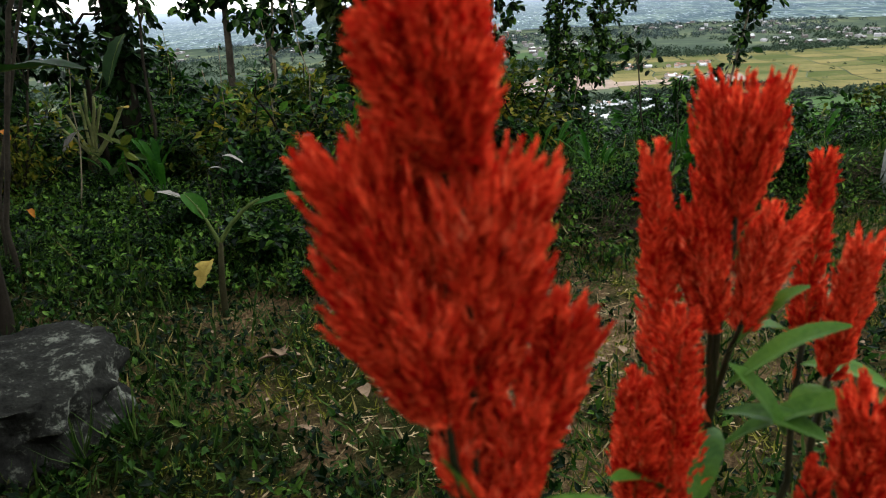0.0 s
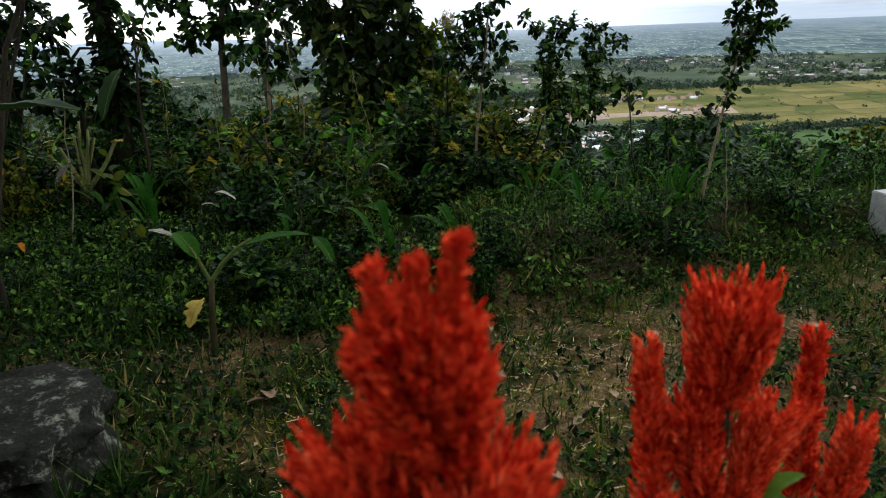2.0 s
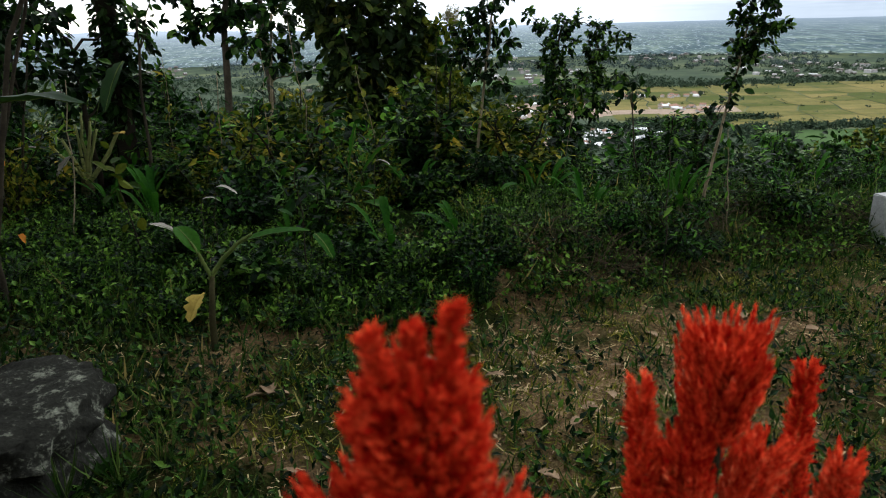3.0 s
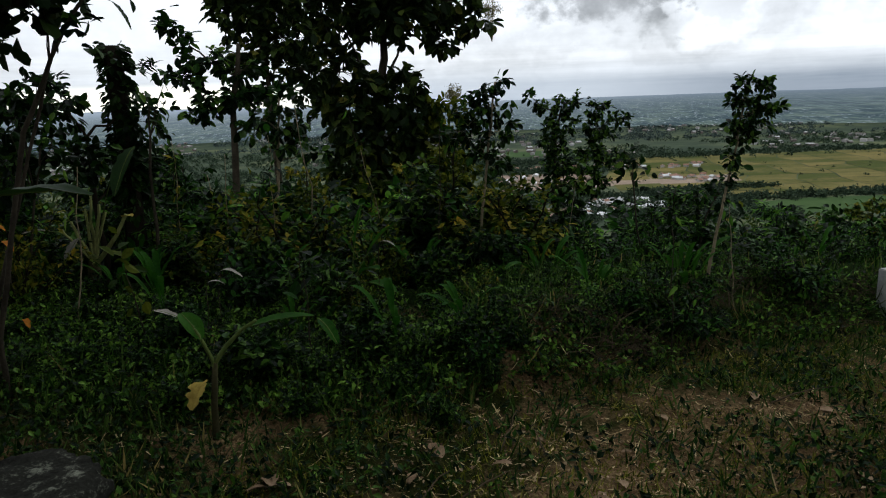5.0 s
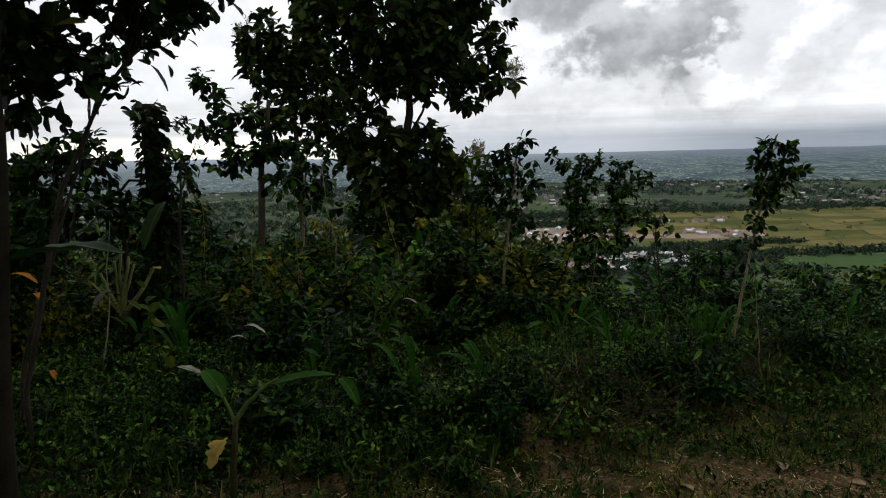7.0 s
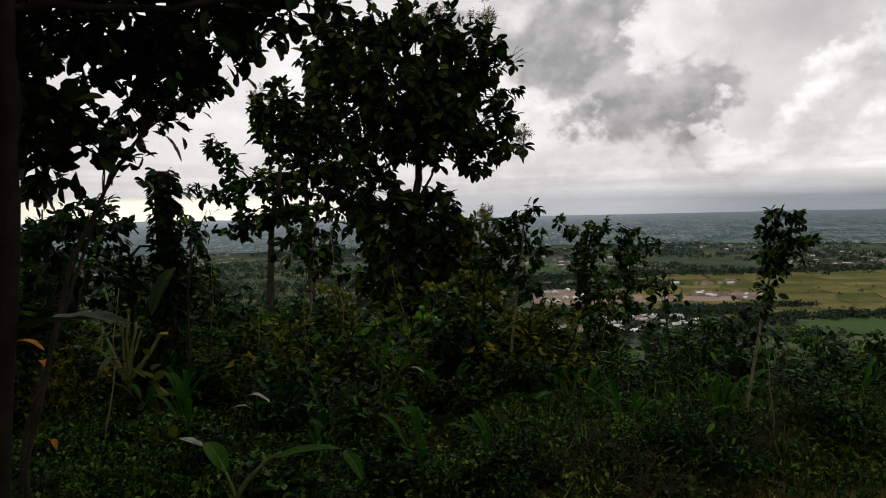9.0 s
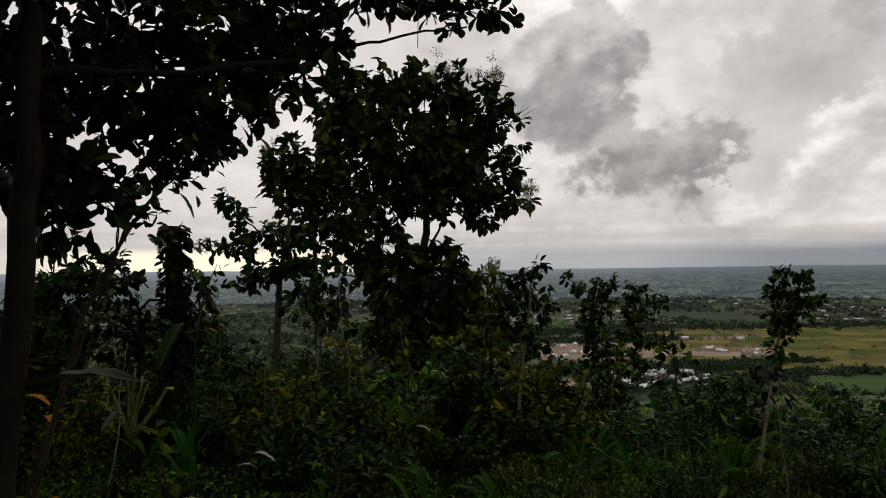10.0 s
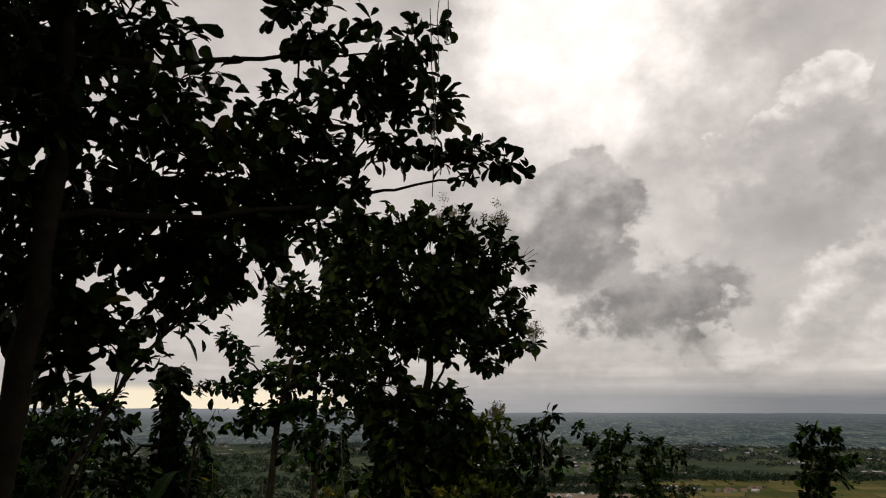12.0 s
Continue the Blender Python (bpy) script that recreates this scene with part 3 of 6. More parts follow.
def build_house(material, label, w, d):
    (bv, bf), (rv, rf) = house_mesh(w, d, 3.0, 1.7)
    ob = thing("house", (0, 0, -200), label, "house", "houses on the plain")
    under("wall", mesh_from("wall", bv, bf, WALL_PAINT), ob)
    under("roof", mesh_from("roof", rv, rf, material), ob)
    for name, x, ww, z, hh in (("window", -w * 0.55, 1.2, 1.7, 1.1), ("door", 0.0, 1.0, 1.05, 2.1), ("window", w * 0.55, 1.2, 1.7, 1.1)):
        v, f = opening(ww, hh, x, -d - 0.03, z)
        under(name, mesh_from(name, v, f, STEM_DARK), ob)
    return ob


def build_houses():
    kinds = [build_house(ROOF_LIGHT, "small house with a pale metal roof on the plain", 4.5, 3.0), build_house(ROOF_TILE, "small house with a brown tiled roof on the plain", 4.0, 3.2),
             build_house(ROOF_LIGHT, "long shed with a pale roof on the plain", 9.0, 3.4)]
    used = [False] * 3

    def place(k, x, y, turn):
        m = pose(x, y, on_ground(x, y) - 0.1, 0, 0, turn)
        if used[k]:
            copy_thing(kinds[k], m)
        else:
            kinds[k].matrix_basis, used[k] = m, True

    for _ in range(46):
        u, v = rng.random(), rng.random()
        place(0 if rng.random() < 0.75 else 1, 138 + 100 * u + 0.1 * 60 * v, 668 + 105 * v, 12 + 90 * (rng.random() < 0.3) + rng.normal(0, 6))
    for i in range(9):
        place(2, 100 + 14 * (i % 5) + rng.normal(0, 4), 905 + 34 * (i // 2) + rng.normal(0, 5), 85 + rng.normal(0, 4))
    for _ in range(24):
        place(int(rng.random() < 0.8), 300 + 90 * rng.random(), 905 + 90 * rng.random(), 180 * rng.random())
    for _ in range(26):
        place(int(rng.random() < 0.8), 120 + 330 * rng.random(), 1090 + 60 * rng.random(), 180 * rng.random())
    # towns further off, past counting
    verts, faces = [], []
    n = 700
    ys = 1350 + 1200 * rng.random(n)
    xs = (rng.random(n) * 2 - 1) * ys * 0.8
    for x, y in zip(xs, ys):
        if noise.noise(Vector((x * 0.003, y * 0.0016, 5.0))) < -0.05:
            continue
        (bv, bf), (rv, rf) = house_mesh(4 + 4 * rng.random(), 3 + 2 * rng.random(), 3 + 3 * rng.random(), 1.6)
        z, a = on_ground(x, y), 3.14 * rng.random()
        first = len(verts)
        verts += [(x + px * math.cos(a) - py * math.sin(a), y + px * math.sin(a) + py * math.cos(a), z + pz) for px, py, pz in bv + rv]
        faces += [tuple(first + i for i in f) for f in bf] + [tuple(first + len(bv) + i for i in f) for f in rf]
    tagged(new("far_towns", mesh_from("far_towns", verts, faces, TOWN)), "pale houses of far towns on the plain", "town", "", "stuff")


build_houses()

# ---- trees ----


def crown_points(blobs, dense, spread=0.16, per=7):
    """Twig ends inside the masses of a crown, and leaves gathered round them."""
    ends, owner = [], []
    for i, (x, y, z, rx, rz) in enumerate(blobs):
        n = max(3, int(dense * rx * rz))
        d = unit(rng.normal(0, 1, (n, 3))) * (0.35 + 0.65 * rng.random((n, 1)) ** 0.45)
        ends.append(np.array([x, y, z]) + d * np.array([rx, 0.85 * (rx + rz) / 2, rz]) * (1 + 0.18 * rng.normal(0, 1, (n, 1))))
        owner += [i] * n
    return np.concatenate(ends), np.array(owner)


def build_tree(name, label, base, trunk, r0, blobs, leaf, size, dense, material, bark, per=7, kind="", droop=0.35, limb=0.4, twigs=True, spread=0.9, extra=(), limbs=(), extra_dense=0.55, twig_step=2):
    ob = thing(name, base, label, "tree", kind)
    b = Vector(base)
    rel = [Vector(p) - b for p in trunk]
    path = []
    for i in range(len(rel) - 1):
        path += bend(rel[i], rel[i + 1], 0, 4, 0.025)[: -1]
    path.append(rel[-1])
    under("trunk", Tubes().add(path, r0, r0 * 0.4, 9, 0.06).mesh("trunk", bark), ob)
    ends, owner = crown_points(blobs, dense)
    if extra:
        more, whose = crown_points(extra, dense * extra_dense)
        ends, owner, blobs = np.concatenate([ends, more]), np.concatenate([owner, whose + len(blobs)]), list(blobs) + list(extra)
    ends -= np.array(base)
    middle = [Vector(v[:3]) - b for v in blobs]
    reached = []
    for i in sorted(range(len(blobs)), key=lambda k: min((p - middle[k]).length for p in path)):
        c, rx = middle[i], blobs[i][3]
        starts = [p for p in path if p.z < c.z - 0.25 * rx] or path[:1]
        foot = min(starts + reached, key=lambda p: (p - c).length + (0.0 if p in starts else 0.15 * rx))
        thin = limb if foot in starts else limb * 0.6
        reached.append(c)
        tubes = Tubes().add(bend(foot, c, 0.08, 6, 0.09), r0 * thin, r0 * 0.1, 6, 0.05)
        if twigs:
            for e in ends[owner == i][::twig_step]:
                tubes.add(bend(c.lerp(Vector(e), 0.05) + (foot - c) * 0.12, e, 0.05, 3, 0.06), r0 * 0.09, r0 * 0.03, 4)
        under("limb", tubes.mesh("limb", bark), ob)
    for pts in limbs:
        line = []
        for p, q in zip(pts, pts[1:]):
            line += bend(Vector(p) - b, Vector(q) - b, 0.02, 4, 0.03)[:-1]
        under("limb", Tubes().add(line + [Vector(pts[-1]) - b], r0 * 0.3, r0 * 0.08, 7, 0.06).mesh("limb", bark), ob)
    n = len(ends)
    centres = np.array([(x, y, z) for x, y, z, _, _ in blobs])[owner] - np.array(base)
    out = unit(ends - centres)
    at = np.repeat(ends, per, 0) + rng.normal(0, size * 0.22, (n * per, 3))
    way = np.repeat(out, per, 0) * 0.7 + rng.normal(0, spread, (n * per, 3)) - np.array([0, 0, droop])
    under("crown", leaves("crown", leaf, at, way, size * (0.6 + 0.7 * rng.random(n * per)), material), ob)
    return ob


NEAR = [
    (-3.42, 4.2, 3.94, 0.45, 0.45),
    (-3.3, 4.2, 3.08, 0.45, 0.41),
    (-3.33, 4.3, 2.29, 0.34, 0.42),
    (-2.93, 4.5, 3.43, 0.44, 0.36),
    (-2.93, 5.0, 2.77, 0.49, 0.35),
    (-2.84, 4.6, 4.21, 0.49, 0.29),
    (-2.29, 5.2, 3.22, 0.41, 0.32),
    (-2.24, 5.2, 2.53, 0.5, 0.23),
    (-1.68, 5.6, 4.73, 0.39, 0.3),
    (-1.82, 5.5, 3.81, 0.39, 0.24),
    (-1.26, 5.8, 4.11, 0.36, 0.25),
    (-1.17, 6.0, 3.67, 0.42, 0.21),
    (-0.62, 6.0, 4.07, 0.32, 0.21),
    (-0.13, 6.4, 3.62, 0.39, 0.18),
    (-0.86, 6.0, 4.76, 0.32, 0.32),
    (-2.01, 5.6, 2.99, 0.34, 0.2),
    (-2.54, 5.2, 2.15, 0.27, 0.23),
    (-3.11, 4.6, 1.73, 0.33, 0.29),
]
NEAR_INNER = [
    (-2.79, 5.4, 3.96, 0.43, 0.33),
    (-2.98, 5.6, 3.38, 0.49, 0.39),
    (-3.22, 4.8, 2.63, 0.42, 0.34),
    (-2.11, 5.8, 3.55, 0.41, 0.25),
    (-1.71, 6.0, 3.33, 0.37, 0.21),
    (-3.66, 5.2, 4.21, 0.41, 0.41),
    (-3.66, 5.0, 1.95, 0.35, 0.35),
    (-3.09, 5.3, 2.37, 0.37, 0.28),
    (-0.98, 6.2, 4.24, 0.27, 0.33),
    (-0.47, 6.4, 3.69, 0.22, 0.17),
    (0.19, 6.4, 3.68, 0.2, 0.11),
]
NEAR_FRINGE = [
    (-1.83, 5.6, 2.6, 0.32, 0.22),
    (-2.2, 5.6, 2.4, 0.29, 0.2),
    (-1.56, 5.6, 2.78, 0.22, 0.17),
    (-2.58, 5.6, 2.2, 0.27, 0.22),
    (-2.83, 5.6, 1.93, 0.22, 0.18),
    (-2.87, 5.0, 1.75, 0.24, 0.2),
    (-3.09, 4.699999999999999, 1.51, 0.22, 0.22),
    (-1.3, 5.6, 3.03, 0.22, 0.15),
    (-1.96, 5.6, 3.07, 0.34, 0.22),
    (-2.45, 5.6, 2.76, 0.34, 0.24),
    (-3.22, 4.3999999999999995, 2.04, 0.23, 0.23),
    (-1.57, 5.6, 3.44, 0.29, 0.19),
]
CROWN = [
    (-4.13, 27.0, 7.94, 1.64, 1.17),
    (-2.0, 27.0, 8.2, 1.76, 1.05),
    (-0.02, 27.0, 7.48, 1.4, 1.05),
    (-4.88, 26.0, 6.33, 1.47, 1.13),
    (-2.73, 26.0, 6.05, 1.92, 1.24),
    (-0.61, 27.0, 5.96, 1.87, 1.29),
    (0.48, 27.0, 4.72, 1.17, 0.94),
    (1.41, 27.0, 3.65, 0.7, 0.42),
    (-4.0, 27.0, 4.4, 1.76, 1.17),
    (-1.92, 26.0, 4.01, 1.47, 0.95),
    (0.07, 27.0, 3.22, 0.7, 0.66),
    (-1.04, 26.0, 4.84, 1.35, 1.01),
    (-5.7, 27.0, 7.66, 0.82, 0.94),
]
COLUMN = [
    (-3.88, 26.5, 2.25, 1.15, 0.92),
    (-3.14, 26.5, 0.91, 1.61, 1.03),
    (-1.47, 26.5, 1.21, 0.92, 1.03),
    (-2.5, 26.5, -0.32, 1.72, 1.03),
    (-1.07, 26.5, -0.35, 1.03, 1.03),
    (-3.21, 26.5, -1.63, 1.15, 0.97),
    (-2.11, 26.5, -2.21, 1.15, 1.03),
    (-2.69, 26.5, -3.32, 1.03, 0.92),
    (0.16, 26.5, 0.18, 0.8, 0.92),
    (0.35, 26.5, -1.37, 0.92, 1.03),
    (-0.55, 26.5, -2.02, 1.03, 0.92),
]
WISP = [
    (-5.65, 27.5, 9.23, 0.43, 0.52),
    (-1.23, 27.5, 9.19, 0.52, 0.48),
    (0.84, 27.5, 8.94, 0.43, 0.38),
    (-8.52, 27.5, 5.83, 0.38, 0.62),
    (2.17, 27.5, 4.18, 0.33, 0.33),
    (0.69, 27.5, 1.16, 0.33, 0.29),
]
SIDE = [
    (-6.79, 24.0, 5.11, 0.87, 0.67),
    (-5.87, 24.0, 4.29, 1.14, 0.83),
    (-6.59, 24.0, 3.81, 0.94, 0.73),
    (-5.1, 24.0, 3.18, 1.04, 0.83),
    (-6.02, 24.0, 2.6, 1.04, 0.62),
    (-4.63, 24.0, 1.97, 0.83, 0.79),
    (-7.17, 24.0, 4.52, 0.58, 0.52),
    (-5.34, 24.0, 4.97, 0.83, 0.73),
]
TL = [
    (-6.76, 18.0, 3.05, 0.25, 0.28),
    (-6.55, 18.0, 2.64, 0.31, 0.22),
    (-6.55, 18.0, 1.74, 0.5, 0.28),
    (-5.92, 18.0, 2.17, 0.59, 0.22),
    (-5.73, 18.0, 1.11, 0.86, 0.23),
    (-4.96, 18.0, 1.25, 0.7, 0.28),
    (-6.2, 18.0, 0.82, 0.47, 0.22),
    (-5.01, 18.0, 1.85, 0.55, 0.25),
    (-4.75, 18.0, 0.56, 0.55, 0.22),
]
T3 = [
    (0.69, 8.7, 1.11, 0.15, 0.09),
    (0.5, 8.7, 0.95, 0.14, 0.11),
    (0.72, 8.7, 0.81, 0.19, 0.15),
    (0.43, 8.7, 0.67, 0.21, 0.17),
    (0.72, 8.7, 0.48, 0.21, 0.17),
    (0.49, 8.7, 0.3, 0.21, 0.17),
    (0.24, 8.7, 0.46, 0.19, 0.19),
    (0.67, 8.7, 0.15, 0.17, 0.15),
]
T4 = [
    (1.36, 10.5, 0.91, 0.08, 0.07),
    (1.53, 10.5, 0.73, 0.13, 0.13),
    (1.92, 10.5, 0.79, 0.2, 0.15),
    (1.83, 10.5, 0.48, 0.25, 0.18),
    (1.74, 10.5, 0.18, 0.22, 0.18),
    (1.83, 10.5, -0.14, 0.25, 0.2),
    (1.73, 10.5, -0.53, 0.24, 0.23),
    (2.4, 10.5, 0.69, 0.18, 0.13),
    (2.4, 10.5, 0.38, 0.22, 0.18),
    (2.75, 10.5, 0.53, 0.2, 0.09),
    (2.35, 10.5, 0.03, 0.22, 0.18),
    (2.65, 10.5, -0.06, 0.2, 0.11),
    (2.26, 10.5, -0.41, 0.32, 0.23),
    (1.95, 10.5, -0.85, 0.27, 0.2),
]
T5 = [
    (3.14, 7.0, 0.98, 0.16, 0.07),
    (3.29, 7.0, 0.9, 0.13, 0.07),
    (3.4, 7.0, 0.71, 0.13, 0.05),
    (3.06, 7.0, 0.8, 0.13, 0.08),
    (3.2, 7.0, 0.68, 0.18, 0.1),
    (3.26, 7.0, 0.53, 0.18, 0.07),
    (3.06, 7.0, 0.54, 0.12, 0.07),
    (3.11, 7.0, 0.36, 0.13, 0.08),
    (3.04, 7.0, 0.16, 0.08, 0.08),
    (3.0, 7.0, -0.02, 0.06, 0.08),
]
S2 = [
    (-2.29, 9.8, 1.0, 0.38, 0.19),
    (-2.55, 9.8, 0.73, 0.32, 0.2),
    (-2.09, 9.8, 0.6, 0.32, 0.24),
    (-2.39, 9.8, 0.4, 0.36, 0.19),
    (-1.98, 9.8, 0.22, 0.25, 0.14),
]
LT = [
    (-4.75, 8.0, 1.12, 0.35, 0.21),
    (-5.05, 8.0, 0.84, 0.42, 0.35),
    (-4.73, 8.5, 1.04, 0.29, 0.29),
    (-3.95, 9.0, 0.79, 0.31, 0.39),
    (-4.21, 9.0, 0.07, 0.39, 0.47),
    (-4.96, 7.5, 0.25, 0.46, 0.39),
    (-4.4, 8.0, 0.33, 0.42, 0.35),
]

# unseen upper crown, added to shade the clearing and the left scrub
UNSEEN_CANOPY = [(-4.6, 0.8, 3.4, 1.5, 1.1), (-5.2, 2.6, 2.9, 1.5, 1.1), (-3.4, -0.6, 4.0, 1.5, 0.8), (-3.0, 1.6, 4.4, 1.2, 0.5), (-3.3, 3.0, 5.6, 1.4, 0.6), (-2.0, 3.0, 6.2, 1.6, 0.7), (-3.6, 1.4, 5.4, 1.4, 0.6), (-0.4, 3.0, 6.6, 1.6, 0.6), (-2.2, 1.2, 6.4, 1.6, 0.7), (-4.8, 3.2, 5.2, 1.5, 0.9), (-5.2, 4.8, 4.8, 1.3, 1.2),
            (-3.8, 5.4, 7.2, 1.8, 0.8), (-1.4, 5.4, 7.6, 1.8, 0.8), (0.9, 4.8, 7.6, 1.6, 0.7), (-5.6, 6.6, 6.6, 1.6, 1.0), (-2.6, 7.4, 8.4, 2.0, 0.8), (0.4, 7.2, 8.8, 1.8, 0.7)]

build_tree("broadleaf_tree", "dark leathery-leaved tree leaning over the clearing, with an unseen crown added for shade", (-3.25, 4.05, on_ground(-3.25, 4.05)), [(-3.25, 4.05, -1.6), (-3.13, 4.05, 0.0), (-3.0, 4.05, 1.2), (-2.95, 4.05, 2.5), (-3.05, 4.1, 3.9), (-2.95, 4.3, 5.4)], 0.11,
           NEAR + NEAR_INNER + NEAR_FRINGE, "blunt", 0.18, 172, LEAF_NEAR, BARK_DARK, 9, "", 0.1, 0.15, twig_step=6, extra=UNSEEN_CANOPY, extra_dense=1.0, limbs=(((-2.98, 4.1, 3.6), (-2.6, 4.7, 3.82), (-2.15, 5.2, 4.16), (-1.6, 5.6, 4.36), (-1.17, 5.8, 4.52)), ((-2.95, 4.05, 2.4), (-2.2, 4.8, 2.6), (-1.57, 5.4, 2.86), (-1.3, 5.9, 3.12), (-0.9, 6.0, 3.2), (-0.1, 6.3, 3.42)), ((-1.3, 5.9, 3.12), (-1.22, 6.0, 3.57))))
build_tree("teak_tree", "tall teak tree with a dense dark crown on the slope", (-2.6, 27.0, on_ground(-2.6, 27)), [(-2.6, 27, -9.0), (-2.6, 27, -3.0), (-2.3, 27, 1.0), (-2.0, 27, 3.0), (-2.4, 27, 7.0)], 0.26,
           CROWN, "broad", 0.44, 40, LEAF_TEAK, BARK, 8, "", 0.55, 0.3, extra=COLUMN[:8], extra_dense=1.0, spread=0.8, limbs=(((-2.2, 27, 1.4), (-1.5, 27, 2.6), (-1.2, 27, 3.8)), ((-2.1, 27, 1.9), (-1.95, 27, 3.0), (-2.5, 27, 4.4)), ((-2.3, 27, 1.0), (-3.0, 27, 2.5), (-3.8, 27, 4.4))))
build_tree("slope_tree", "yellowing leafy tree at the teak's foot", (0.2, 26.5, on_ground(0.2, 26.5)), [(0.2, 26.5, -9.0), (0.1, 26.5, -3.0), (0.2, 26.5, 0.3)], 0.1,
           COLUMN[8:], "broad", 0.3, 75, LEAF_WARM, BARK, 8, "", 0.5, 0.3)
build_tree("teak_tree", "smaller teak tree with yellow-green upper leaves", (-5.6, 24.0, on_ground(-5.6, 24)), [(-5.6, 24, -8.0), (-5.7, 24, -2.0), (-5.8, 24, 2.0), (-6.3, 24, 4.6)], 0.14,
           SIDE, "broad", 0.34, 55, LEAF_TEAK, BARK, 8, "", 0.5, 0.3)
build_tree("slope_tree", "slender tree with tiers of small dark leaves", (-5.75, 18.0, on_ground(-5.75, 18)), [(-5.75, 18, -6.0), (-5.5, 18, -1.5), (-5.35, 18, 0.8), (-5.05, 18, 2.5)], 0.13,
           TL, "broad", 0.25, 150, LEAF_DEEP_SHADE, BARK, 6, "", 0.3, 0.35)
build_tree("slope_tree", "slender sapling with a narrow leafy top", (0.4, 8.7, on_ground(0.4, 8.7)), [(0.4, 8.7, -2.2), (0.47, 8.7, -0.9), (0.6, 8.7, 0.4), (0.69, 8.7, 1.1)], 0.026,
           T3, "broad", 0.12, 420, LEAF_DEEP_SHADE, BARK_PALE, 6, "", 0.6)
build_tree("slope_tree", "two-stemmed young tree with drooping dark leaves", (1.8, 10.5, on_ground(1.8, 10.5)), [(1.8, 10.5, -3.0), (1.78, 10.5, -1.0), (1.76, 10.5, 0.2), (1.86, 10.5, 0.75)], 0.035,
           T4, "broad", 0.085, 850, LEAF_DEEP_SHADE, BARK, 8, "", 0.4, 0.5, limbs=(((1.8, 10.5, -1.6), (2.15, 10.5, -0.5), (2.35, 10.5, 0.3), (2.45, 10.5, 0.72)),))
build_tree("slope_tree", "thin sapling with a pale bare lower stem", (2.81, 7.0, on_ground(2.81, 7.0)), [(2.81, 7.0, -1.3), (2.85, 7.0, -0.9), (2.94, 7.0, -0.4), (3.02, 7.0, 0.1), (3.16, 7.0, 0.95)], 0.021,
           T5, "broad", 0.072, 1500, LEAF_DEEP_SHADE, BARK_PALE, 7, "", 0.25, 0.5)
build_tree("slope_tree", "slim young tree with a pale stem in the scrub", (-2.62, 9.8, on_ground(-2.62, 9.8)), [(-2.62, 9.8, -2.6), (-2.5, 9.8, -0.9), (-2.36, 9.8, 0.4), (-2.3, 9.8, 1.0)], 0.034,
           S2, "broad", 0.14, 200, LEAF_DEEP_SHADE, BARK_PALE, 6, "", 0.4)
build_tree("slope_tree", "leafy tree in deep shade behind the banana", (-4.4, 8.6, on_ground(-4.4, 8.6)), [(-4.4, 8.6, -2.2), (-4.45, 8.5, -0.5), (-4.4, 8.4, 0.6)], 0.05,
           LT, "broad", 0.14, 230, LEAF_DEEP_SHADE, BARK_DARK, 7)


def build_unseen_trees():
    """Unseen trees on the hillside, added behind the camera to cut the sky's light."""
    first = build_tree("hill_tree", "unseen leafy tree added on the hillside to block sky light", (-5.5, -5.0, on_ground(-5.5, -5.0)), [(-5.5, -5.0, 0.5), (-5.4, -5.0, 3.0), (-5.6, -5.0, 6.0)], 0.2,
                       [(-5.5, -5, 6.5, 2.2, 1.2), (-7.0, -5, 4.6, 1.8, 1.2), (-4.0, -5, 4.8, 1.8, 1.2), (-5.5, -6, 3.2, 2.0, 1.0), (-5.5, -4, 4.6, 1.8, 1.2)], "broad", 0.5, 12, LEAF_DEEP_SHADE, BARK, 7, "trees behind the flower bed")
    for x, y, a in ((-1.8, -7.5, 70), (2.8, -8.0, 150), (7.2, -7.6, 220), (-9, -2.5, 300), (9.5, -4, 20)):
        copy_thing(first, pose(x, y, on_ground(x, y), 0, 0, a))


build_unseen_trees()


